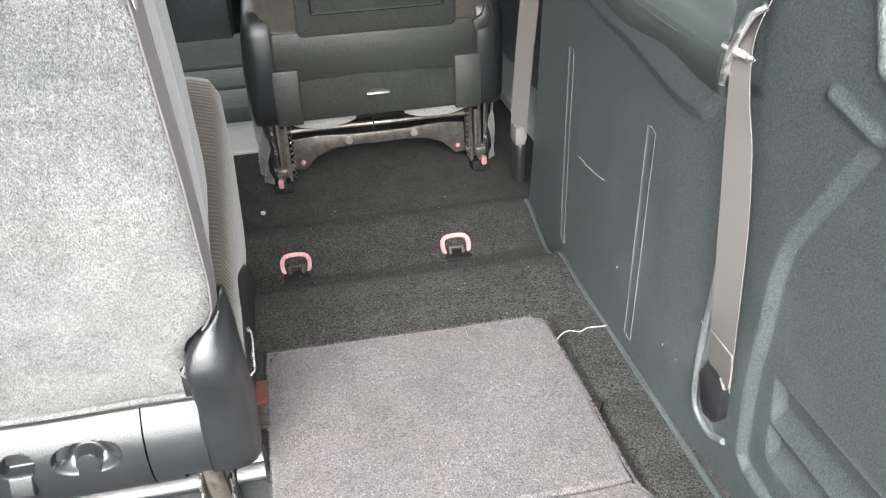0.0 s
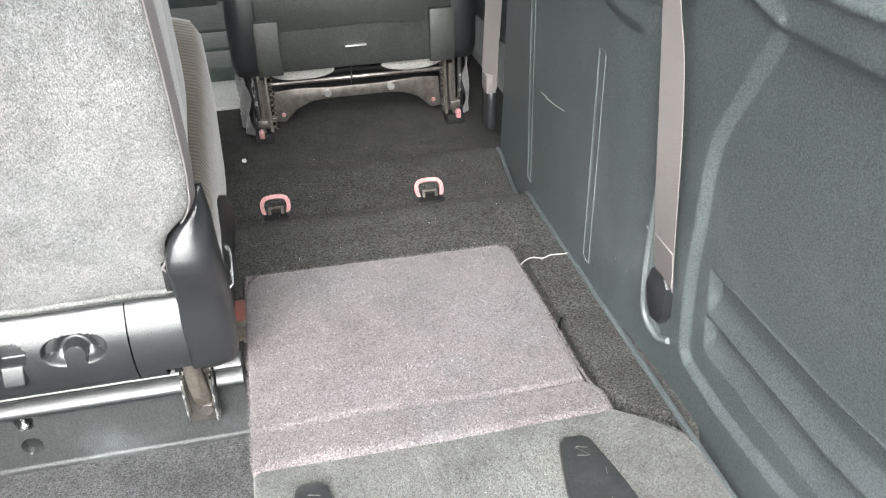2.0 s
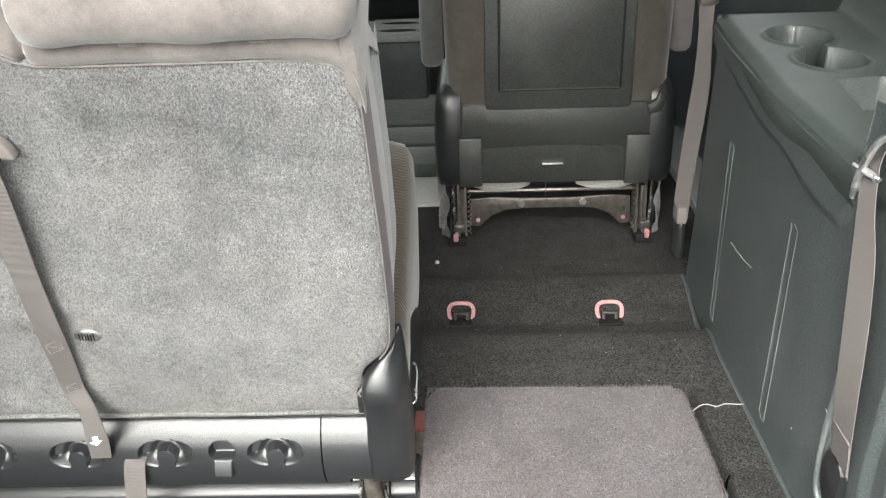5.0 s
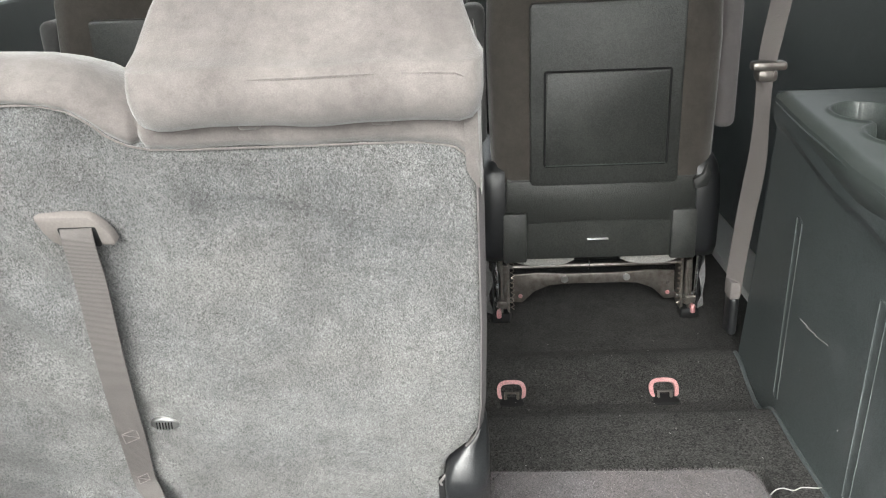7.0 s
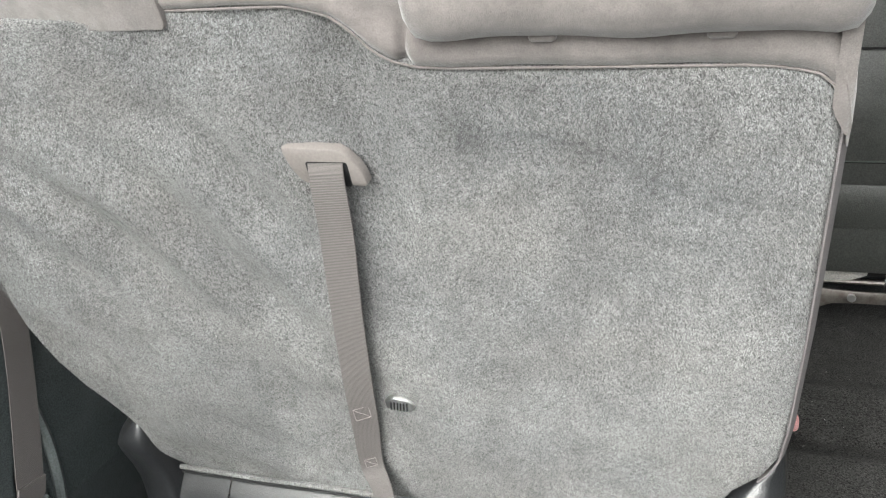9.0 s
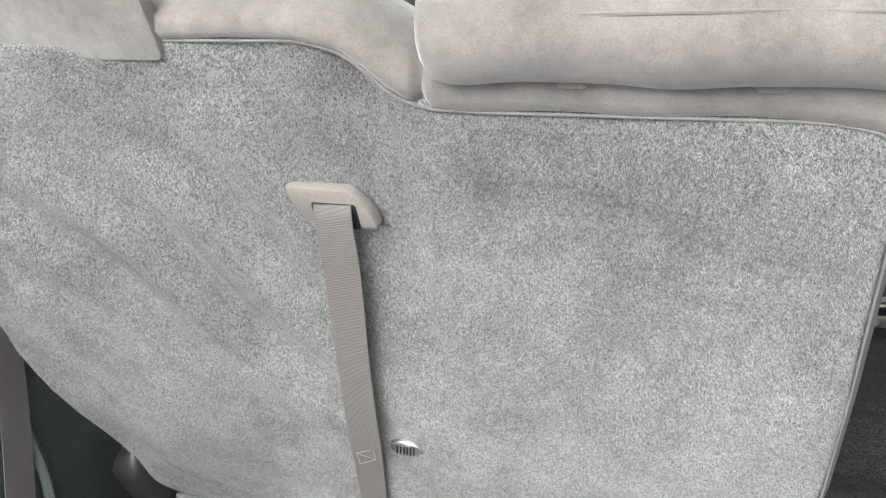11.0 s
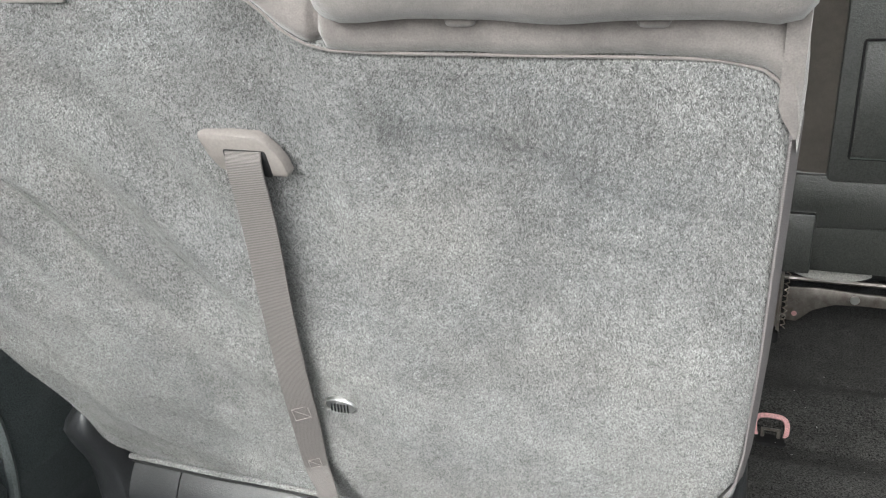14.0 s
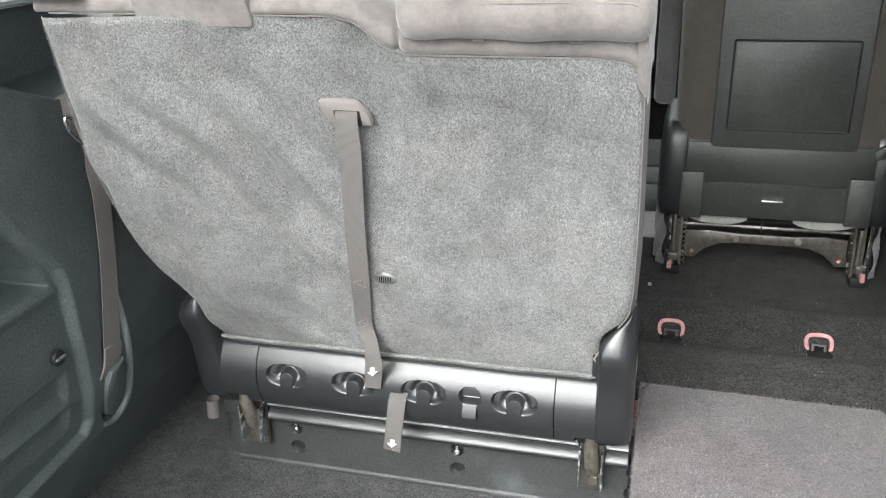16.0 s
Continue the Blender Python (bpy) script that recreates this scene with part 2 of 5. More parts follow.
# ---- mesh helpers ----
def part(name, bm, mat, parent=None, label="", smooth=True, sharp=35):
    """Links a bmesh as one mesh object, under a thing or a part where parent is given."""
    bmesh.ops.recalc_face_normals(bm, faces=bm.faces)
    me = bpy.data.meshes.new(name)
    bm.to_mesh(me)
    bm.free()
    me.materials.append(mat)
    if smooth:
        me.polygons.foreach_set("use_smooth", [True] * len(me.polygons))
        me.set_sharp_from_angle(angle=radians(sharp))
    ob = new(name, me)
    if parent is not None:
        ob.parent = parent
        if parent.type == "EMPTY":
            ob.matrix_parent_inverse = Matrix.Translation(-parent.location)
    if label:
        ob["label"] = label
    return ob


def thing(name, loc, label, category, group=""):
    e = new(name)
    e.location = loc
    e.empty_display_size = 0.05
    return tagged(e, label, category, group)


def rbox(x0, x1, y0, y1, z0, z1, r=0.004, seg=2, bm=None):
    bm = bm or bmesh.new()
    c = ((x0 + x1) / 2, (y0 + y1) / 2, (z0 + z1) / 2)
    made = bmesh.ops.create_cube(bm, size=1, matrix=Matrix.Translation(c) @ Matrix.Diagonal((x1 - x0, y1 - y0, z1 - z0, 1)))
    if r > 0:
        vs = set(made["verts"])
        es = [e for e in bm.edges if e.verts[0] in vs and e.verts[1] in vs]
        bmesh.ops.bevel(bm, geom=es, offset=min(r, 0.49 * min(x1 - x0, y1 - y0, z1 - z0)), segments=seg, profile=0.5, affect="EDGES")
    return bm


def loft(rows, bm=None, around=False, caps=False):
    """A skin over rows of points; around closes each row; caps closes the first and last rows."""
    bm = bm or bmesh.new()
    grid = [[bm.verts.new(p) for p in row] for row in rows]
    k = len(grid[0])
    for a, b in zip(grid, grid[1:]):
        for i in range(k if around else k - 1):
            j = (i + 1) % k
            bm.faces.new((a[i], a[j], b[j], b[i]))
    if caps:
        bm.faces.new(grid[0])
        bm.faces.new(list(reversed(grid[-1])))
    return bm


def prism(poly, place, w0, w1, r=0.002, bm=None):
    """A plate with the outline poly (u, v), from depth w0 (back) to w1 (front), its front edge rounded by r; place maps (u, v, w)."""
    bm = bm or bmesh.new()
    c = Vector((sum(p[0] for p in poly) / len(poly), sum(p[1] for p in poly) / len(poly)))
    d = 1 if w1 > w0 else -1

    def ring(inset, w):
        out = []
        k = len(poly)
        for i, p in enumerate(poly):
            a, q, e = Vector(poly[i - 1]), Vector(p), Vector(poly[(i + 1) % k])
            t1, t2 = (q - a).normalized(), (e - q).normalized()
            nrm = Vector((-(t1.y + t2.y), t1.x + t2.x))
            if nrm.length < 1e-6:
                nrm = c - q
            nrm.normalize()
            if AREA < 0:
                nrm = -nrm
            out.append(place(q.x + nrm.x * inset, q.y + nrm.y * inset, w))
        return out
    AREA = sum(poly[i - 1][0] * p[1] - p[0] * poly[i - 1][1] for i, p in enumerate(poly))
    loft([ring(0, w0), ring(0, w1 - d * r), ring(r * 0.3, w1 - d * r * 0.3), ring(r, w1)], bm, around=True, caps=True)
    return bm


def rounded(x0, x1, y0, y1, r, n=5):
    """The outline of a rounded rectangle; r may be four radii, anticlockwise from the lower left."""
    rs = r if isinstance(r, tuple) else (r,) * 4
    out = []
    for (cx, cy, sx, sy, a0), q in zip(((x0, y0, 1, 1, 180), (x1, y0, -1, 1, 270), (x1, y1, -1, -1, 0), (x0, y1, 1, -1, 90)), rs):
        for i in range(n + 1):
            a = radians(a0 + 90 * i / n)
            out.append((cx + sx * q + q * math.cos(a), cy + sy * q + q * math.sin(a)))
    return out


def tube(pts, r, n=8, bm=None, caps=True):
    """A round bar along pts; r may be one radius or one for each point."""
    bm = bm or bmesh.new()
    pts = [Vector(p) for p in pts]
    rs = r if isinstance(r, (list, tuple)) else [r] * len(pts)
    rows = []
    up = None
    for i, p in enumerate(pts):
        d = (pts[min(i + 1, len(pts) - 1)] - pts[max(i - 1, 0)]).normalized()
        if up is None:
            up = d.orthogonal().normalized()
        up = (up - d * up.dot(d)).normalized()
        s = d.cross(up)
        rows.append([p + (up * math.cos(2 * math.pi * k / n) + s * math.sin(2 * math.pi * k / n)) * rs[i] for k in range(n)])
    return loft(rows, bm, around=True, caps=caps)


def disc(c, axis, r, h, n=20, rim=0.0015, bm=None):
    """A short round stud from c along axis, with a softened rim."""
    a = Vector(axis).normalized()
    u = a.orthogonal().normalized()
    s = a.cross(u)
    c = Vector(c)
    rows = [[c + a * w + (u * math.cos(2 * math.pi * k / n) + s * math.sin(2 * math.pi * k / n)) * q for k in range(n)]
            for q, w in ((r, 0), (r, h - rim), (r - rim, h))]
    return loft(rows, bm, around=True, caps=True)


def smooth_path(pts, k=6):
    """Catmull-Rom points through pts."""
    pts = [Vector(p) for p in pts]
    ext = [pts[0] * 2 - pts[1], *pts, pts[-1] * 2 - pts[-2]]
    out = []
    for i in range(1, len(ext) - 2):
        a, b, c, d = ext[i - 1:i + 3]
        for j in range(k):
            t = j / k
            out.append(0.5 * ((2 * b) + (c - a) * t + (2 * a - 5 * b + 4 * c - d) * t * t + (3 * b - a - 3 * c + d) * t ** 3))
    out.append(pts[-1])
    return out


def ribbon(pts, sides, width, thick=0.0013, bm=None, k=6):
    """A strap along pts; sides gives, for each point, the direction across it."""
    ps = smooth_path(pts, k)
    ss = smooth_path(sides, k)
    ws = smooth_path([(w, 0, 0) for w in (width if isinstance(width, (list, tuple)) else [width] * len(pts))], k)
    rows = []
    for i, p in enumerate(ps):
        d = (ps[min(i + 1, len(ps) - 1)] - ps[max(i - 1, 0)]).normalized()
        s = (ss[i] - d * ss[i].dot(d)).normalized()
        nrm = d.cross(s) * thick / 2
        h = s * ws[i].x / 2
        e = s * min(0.0005, ws[i].x / 6)
        rows.append([p - h, p - h + e + nrm, p + h - e + nrm, p + h, p + h - e - nrm, p - h + e - nrm])
    return loft(rows, bm, around=True, caps=True)


def interp(v, table):
    return float(np.interp(v, [a for a, _ in table], [b for _, b in table]))


MIDDLE = np.array((-0.2, 0.0, 1.1))  # a point in the open middle of the rear, towards which surfaces face


def field(name, us, vs, place, mat, parent=None, label="", sharp=50):
    """A mesh over the grid us x vs; place maps arrays (u, v) to (x, y, z)."""
    U, V = np.meshgrid(us, vs, indexing="ij")
    X, Y, Z = place(U, V)
    co = np.stack([X, Y, Z], -1).reshape(-1, 3)
    nu, nv = len(us), len(vs)
    i = np.arange(nu * nv).reshape(nu, nv)
    quads = np.stack([i[:-1, :-1], i[1:, :-1], i[1:, 1:], i[:-1, 1:]], -1).reshape(-1, 4)
    p0, p1, p3 = co[quads[:, 0]], co[quads[:, 1]], co[quads[:, 3]]
    if np.sum(np.cross(p1 - p0, p3 - p0) * (MIDDLE - p0)) < 0:
        quads = quads[:, ::-1]
    me = bpy.data.meshes.new(name)
    me.from_pydata(co.tolist(), [], quads.tolist())
    me.materials.append(mat)
    me.polygons.foreach_set("use_smooth", [True] * len(me.polygons))
    me.set_sharp_from_angle(angle=radians(sharp))
    ob = new(name, me)
    if parent is not None:
        ob.parent = parent
        if parent.type == "EMPTY":
            ob.matrix_parent_inverse = Matrix.Translation(-parent.location)
    if label:
        ob["label"] = label
    return ob


def step(x, a, b):
    t = np.clip((x - a) / (b - a), 0, 1)
    return t * t * (3 - 2 * t)


def inside(U, V, poly):
    """Signed distance to a polygon, positive inside."""
    best = np.full(U.shape, 1e9)
    odd = np.zeros(U.shape, bool)
    for (ax, ay), (bx, by) in zip(poly, poly[1:] + poly[:1]):
        dx, dy = bx - ax, by - ay
        t = np.clip(((U - ax) * dx + (V - ay) * dy) / (dx * dx + dy * dy), 0, 1)
        best = np.minimum(best, np.hypot(U - ax - t * dx, V - ay - t * dy))
        odd ^= ((ay > V) != (by > V)) & (U < (bx - ax) * (V - ay) / (by - ay + 1e-12) + ax)
    return np.where(odd, best, -best)


def soft_noise(U, V, scale, seed):
    """Smooth cloudy relief from a few seeded waves."""
    rng = np.random.default_rng(seed)
    out = np.zeros(U.shape)
    for k in range(7):
        a, f, p = rng.uniform(0, math.pi), scale * rng.uniform(0.6, 1.8), rng.uniform(0, 6.28)
        out += np.sin((U * math.cos(a) + V * math.sin(a)) * f + p)
    return out / 7


def nap(name, place, count, length, width, mat, parent, seed, lean, grain=0.45):
    """Short fibres over a cloth surface, each leaning as lean (an angle at x, y, z) says, with some disorder."""
    rg = np.random.default_rng(seed)
    U, V = rg.random(count), rg.random(count)
    P, A, B = (np.stack(np.broadcast_arrays(*place(u, v)), -1) for u, v in ((U, V), (U + 2e-3, V), (U, V - 2e-3)))
    tu, tv = A - P, B - P
    nrm = np.cross(tu, tv)
    tu, tv, nrm = (k / np.maximum(np.linalg.norm(k, axis=1, keepdims=True), 1e-9) for k in (tu, tv, nrm))
    nrm = np.where(np.sum(nrm * (MIDDLE - P), 1, keepdims=True) < 0, -nrm, nrm)
    a = (lean(*P.T) + rg.normal(0, grain, count))[:, None]
    way = np.cos(a) * tv + np.sin(a) * tu
    e = rg.uniform(0.12, 0.75, count)[:, None]
    side = np.cross(way, nrm) * (width / 2 * rg.uniform(0.7, 1.3, count))[:, None]
    tip = P + (np.cos(e) * way + np.sin(e) * nrm) * (length * rg.uniform(0.6, 1.3, count))[:, None]
    co = np.stack([P - side, P + side, tip], 1).reshape(-1, 3)
    me = bpy.data.meshes.new(name)
    me.vertices.add(3 * count)
    me.vertices.foreach_set("co", co.astype(np.float32).ravel())
    me.loops.add(3 * count)
    me.loops.foreach_set("vertex_index", np.arange(3 * count, dtype=np.int32))
    me.polygons.add(count)
    me.polygons.foreach_set("loop_start", np.arange(0, 3 * count, 3, dtype=np.int32))
    me.update()
    me.validate()
    me.materials.append(mat)
    ob = new(name, me)
    ob.parent = parent
    ob.matrix_parent_inverse = Matrix.Translation(-parent.location)
    ob["kind"] = "stuff"
    return ob


# ---- the shell of the van ----
tagged(part("ground", rbox(-60, 60, -60, 60, -0.55, -0.45, 0), M_GROUND), "grey weathered asphalt ground round the van", "ground", kind="structure")


def floor_z(Y):
    Y = np.asarray(Y, float)
    return sum(floor_line(Y + d) for d in np.linspace(-0.016, 0.016, 9)) / 9


def floor_line(Y):
    return np.interp(Y, [0.86, 1.25, 1.285, 1.31, 1.335, 1.36, 1.40, 1.46, 1.50, 1.53, 1.56, 1.585, 1.61, 4.0], [0.278, 0.276, 0.271, 0.255, 0.232, 0.221, 0.218, 0.222, 0.234, 0.241, 0.242, 0.236, 0.222, 0.222])


def deck_place(U, V):
    Z = floor_z(V) + 0.0015 * soft_noise(U, V, 40, 3)
    Z -= 0.006 * np.exp(-((V - 1.405) / 0.012) ** 2) * step(U, -0.1, 0.0) * step(-U, -0.5, -0.42)
    Z = Z - 0.060 * (1 - step(V, 1.088, 1.100)) * (1 - step(U, 0.426, 0.438)) * step(U, -0.03, -0.02)
    for sx in (0.034, 0.354):
        Z -= 0.014 * np.exp(-((U - sx) / 0.034) ** 4 - ((V - 1.43) / 0.030) ** 4)
    return U, V, Z


tagged(field("floor", np.linspace(-0.79, 0.70, 150), np.concatenate([np.linspace(0.866, 1.9, 150), np.linspace(1.93, 3.9, 20)]), deck_place, M_DECK),
       "black loop carpet on the cabin floor", "floor", kind="structure")
tagged(part("floor_well", rbox(-0.78, 0.62, -0.62, 0.90, 0.10, 0.146, 0, bm=rbox(-1.10, -0.78, -0.62, 1.75, 0.10, 0.146, 0)), M_WELL), "dark grey carpet in the bottom of the rear well", "floor", kind="structure")
tagged(part("floor_underside", rbox(-1.1, 0.9, -0.62, 3.95, 0.05, 0.098, 0), M_DARK), "dark underbody below the carpet", "floor", kind="structure")
tagged(part("ceiling", rbox(-1.12, 0.78, 0.42, 4.0, 1.50, 1.54, 0.01), M_HEAD), "pale grey headliner", "ceiling", kind="structure")


def gate_patch(t0, t1, x0, x1, lo=0.0, hi=0.04, bm=None):
    """A stretch of the raised tailgate's curved sheet: t along it from the hinge, x across it, lo to hi its thickness."""
    rows = []
    for t in np.linspace(t0, t1, 8):
        y, z = 0.40 - 0.84 * t, 1.525 + 0.40 * t + 0.05 * math.sin(t * math.pi)
        rows.append([(x, y - 0.02 * (1 - abs(x + 0.17)), z + lo) for x in np.linspace(x0, x1, 9)] + [(x, y - 0.02 * (1 - abs(x + 0.17)), z + hi) for x in np.linspace(x1, x0, 9)])
    return loft(rows, bm, around=True, caps=True)


gate = gate_patch(0.0, 0.12, -1.02, 0.68)
gate_patch(0.12, 0.72, -1.02, -0.90, bm=gate)
gate_patch(0.12, 0.72, 0.56, 0.68, bm=gate)
gate_patch(0.72, 1.0, -1.02, 0.68, bm=gate)
tailgate = tagged(part("tailgate", gate, M_PANEL), "raised slate-trimmed tailgate above the open rear", "tailgate", kind="structure")
pane = part("pane", gate_patch(0.115, 0.725, -0.905, 0.565, 0.015, 0.020), M_GLASS, tailgate)
pane.visible_shadow = False
tagged(part("rear_sill", rbox(-1.08, 0.60, -0.68, -0.60, 0.05, 0.30, 0.02, 3), M_BLACK), "black plastic sill of the tailgate opening", "sill", kind="structure")


def side_frame(name, x0, x1, label):
    """Upper side wall with a rear-quarter and a sliding-door window opening."""
    bm = bmesh.new()
    for y0, y1, z0, z1 in ((0.10, 4.0, 1.43, 1.50), (0.10, 0.16, 1.02, 1.43), (1.34, 1.42, 1.02, 1.43), (2.54, 2.62, 1.02, 1.43), (3.7, 3.8, 1.02, 1.43)):
        rbox(x0, x1, y0, y1, z0, z1, 0.006, 1, bm)
    rbox(x0, x1, -0.40, 4.0, 0.05, 1.02, 0.006, 1, bm)
    return tagged(part(name, bm, M_PANEL), label, "wall", kind="structure")


side_frame("wall_east", 0.76, 0.82, "dark slate plastic side wall with window openings")
side_frame("wall_west", -1.16, -1.10, "dark slate plastic side wall with window openings")
for nm, x, (y0, y1) in (("window_1", 0.79, (0.16, 1.34)), ("window_2", 0.79, (1.42, 2.54)), ("window_3", -1.13, (0.16, 1.34)), ("window_4", -1.13, (1.42, 2.54)), ("window_5", -1.13, (2.62, 3.7)), ("window_6", 0.79, (2.62, 3.7))):
    w = tagged(part(nm, rbox(x - 0.003, x + 0.003, y0 - 0.005, y1 + 0.005, 1.015, 1.435, 0), M_GLASS), "clear side window glass", "window", kind="structure")
    w.visible_shadow = False
tagged(part("wall_north", rbox(-1.1, 0.76, 3.94, 4.0, 0.05, 0.95, 0.01), M_PANEL), "dark plastic bulkhead below the windscreen", "wall", kind="structure")

# ---- side trim beside the folded seat ----
def px(Z, Y=0.0):
    return 0.505 + 0.06 * (0.45 - Z) + 0.022 * step(Y, 1.15, 1.56)


def seg_dist(Y, Z, a, b):
    dy, dz = b[0] - a[0], b[1] - a[1]
    t = np.clip(((Y - a[0]) * dy + (Z - a[1]) * dz) / (dy * dy + dz * dz), 0, 1)
    return np.hypot(Y - a[0] - t * dy, Z - a[1] - t * dz)


def front_y(Z):
    return np.interp(Z, [0.18, 0.236, 0.81, 0.9], [1.575, 1.555, 1.345, 1.32])


def front_trim(U, V):
    U = 0.684 + U * (front_y(V) - 0.684)
    X = px(V, U) + 0.013 * (1 - step(U, 0.684, 0.880))
    for a, b in (((1.275, 0.312), (1.200, 0.675)), ((0.958, 0.322), (0.902, 0.665))):
        d = seg_dist(U, V, a, b)
        X = X + 0.0012 * (1 - step(d, 0.0085, 0.0105))
    # the swelling under the ledge, with its rounded tail
    low = 0.735 + 0.03 * step(U, 0.80, 1.0) + 0.045 * step(U, 1.0, 1.3) + 0.06 * step(-U, -0.79, -0.72)
    X = X - 0.008 * step(V, low - 0.012, low + 0.012)
    # the pocket in which the belt's foot stands
    d = seg_dist(U, V, (0.718, 0.380), (0.700, 0.54))
    X = X + 0.020 * (1 - step(d, 0.028, 0.040)) * (1 - step(V, 0.50, 0.64))
    X = X + 0.0012 * soft_noise(U, V, 9, 5)
    return X, U, np.minimum(V, np.interp(U, [0.70, 0.722, 0.740, 1.0, 1.31, 1.4], [0.95, 0.95, 0.812, 0.826, 0.849, 0.851]))


side_trim = thing("side_trim", (0.6, 1.1, 0.27), "dark slate plastic side trim with two upright ribs and a scuffed face", "panel")
field("panel", np.linspace(0, 1, 330), np.linspace(0.18, 0.90, 250), front_trim, M_PANEL, side_trim)

recess = [(0.533, 0.810), (0.556, 0.776), (0.583, 0.736), (0.609, 0.697), (0.628, 0.664), (0.640, 0.622), (0.645, 0.585), (0.649, 0.547), (0.656, 0.505), (0.662, 0.462), (0.665, 0.375), (0.664, 0.352), (0.648, 0.338), (0.560, 0.329), (0.432, 0.337), (0.330, 0.354), (0.245, 0.365), (0.19, 0.369), (-0.38, 0.385), (-0.38, 0.803), (0.43, 0.811)]


def rear_trim(U, V):
    X = px(V) + 0.013
    d = inside(U, V, recess)
    X = X + 0.010 * step(d, -0.001, 0.013)
    # two long grooves low in the recess, their lower faces sloping up to the light
    T = V - 0.010 * step(-U, -0.40, -0.25)
    prof = np.interp(T, [0.381, 0.412, 0.432, 0.4345, 0.4395, 0.467, 0.4985, 0.5015], [0, 1, 1, 0, 0, 1, 1, 0])
    ends = step(-U, -0.624, -0.610) * np.where(T < 0.436, step(U, 0.195, 0.210), 1.0)
    X = X + 0.012 * prof * ends
    X = X - 0.0012 * np.exp(-((T - 0.5035) / 0.0022) ** 2) * step(-U, -0.615, -0.600)
    X = X + 0.0015 * soft_noise(U, V, 8, 9)
    X = X - 0.005 * np.exp(-(seg_dist(U, V, (0.586, 0.828), (0.531, 0.815)) / 0.007) ** 2)
    top = inside(U, V, [(0.566, 1.1), (0.548, 0.913), (0.534, 0.866), (0.507, 0.852), (0.448, 0.849), (-0.3, 0.858), (-0.3, 1.1)])
    X = X - 0.004 * np.exp(-(top / 0.005) ** 2) + 0.018 * step(top, 0.004, 0.014)
    return X, U, V


for a, q in (((1.275, 0.312), (1.200, 0.675)), ((0.958, 0.322), (0.902, 0.665))):
    d = Vector((q[0] - a[0], q[1] - a[1])).normalized()
    e = Vector((-d.y, d.x))
    loop = [(a[0] + e.x * k * 0.0115 + d.x * m, a[1] + e.y * k * 0.0115 + d.y * m) for k, m in ((1, -0.008), (0, -0.011), (-1, -0.008))]
    loop += [(q[0] - e.x * k * 0.0115 + d.x * m, q[1] - e.y * k * 0.0115 + d.y * m) for k, m in ((1, 0.008), (0, 0.011), (-1, 0.008))]
    # pale line carries both the rib's worn edge and its painted highlight
    part("rib", tube([(float(px(z, y)) - 0.0004, y, z) for y, z in loop + loop[:1]], 0.0009, 6, caps=False), M_RIB, side_trim, "raised rib outline, worn edge and highlight drawn pale")
field("rear_panel", np.linspace(-0.40, 0.715, 460), np.linspace(0.135, 1.03, 400), rear_trim, M_PANEL, side_trim, sharp=70)


def ledge_place(U, V):
    """U across, V along; the shelf with its rolled inner edge, two cup wells and a tray."""
    edge = 0.478 + 0.022 * step(V, 1.15, 1.56) - 0.006 * np.exp(-((V - 0.98) / 0.10) ** 2) + 0.060 * step(-V, -0.738, -0.700)
    top = np.interp(V, [0.70, 0.73, 1.0, 1.31, 1.4], [0.827, 0.829, 0.841, 0.864, 0.866])
    s = U
    X = np.where(s < 0.16, edge + 0.005 - 0.009 * np.sin(np.clip(s / 0.16, 0, 1) * math.pi * 0.72), edge - 0.002 + (s - 0.16) / 0.84 * (0.772 - edge))
    Z = np.where(s < 0.16, top - 0.055 + 0.045 * (s / 0.16), top - 0.010 + 0.010 * np.sin(np.clip((s - 0.16) / 0.06, 0, 1) * math.pi / 2))
    c1 = np.hypot(X - 0.577, V - 1.205)
    c2 = np.hypot(X - 0.583, V - 1.094)
    link = np.maximum(np.abs(X - 0.580) - 0.016, np.abs(V - 1.15) - 0.05)
    cup = np.minimum(np.minimum(c1, c2) - 0.0495, link)
    Z = Z + 0.003 * np.exp(-((cup - 0.004) / 0.004) ** 2) - 0.100 * (1 - step(cup, -0.005, 0.0))
    tray = inside(X, V, [(0.560, 1.010), (0.538, 0.81), (0.55, 0.75), (0.74, 0.75), (0.74, 0.99), (0.62, 1.018)])
    Z = Z - 0.045 * step(tray, 0.0, 0.006)
    back = step(X, 0.675, 0.72)
    Z = Z + 0.10 * back ** 2
    return X, V, Z


part("ledge_nose", loft([[(x, 1.343 + 0.010 * math.sin(a), 0.866 - 0.012 * (1 - math.cos(a)) - d) for a, d in ((0, 0), (0.8, 0), (1.5, 0.002), (1.57, 0.04))] for x in np.linspace(0.489, 0.76, 12)]), M_LEDGE, side_trim)
field("ledge", np.concatenate([np.linspace(0, 0.16, 8), np.linspace(0.17, 1, 150)]), np.linspace(0.731, 1.345, 310), ledge_place, M_LEDGE, side_trim, "paler slate ledge with two cup wells and a tray", sharp=40)
part("front_face", loft([[(float(px(z, front_y(z))) + d, float(front_y(z)) + e, z) for z in np.linspace(0.18, 0.83, 14)] for d, e in ((-0.001, -0.002), (0.004, 0.003), (0.012, 0.006), (0.30, 0.008))]), M_PANEL, side_trim)
part("base_lip", tube([(px(0.28, y) - 0.002, y, float(floor_z(y)) - 0.001) for y in np.linspace(0.45, 1.56, 70)], 0.005), M_PANEL, side_trim, "thin grey lip along the carpet")

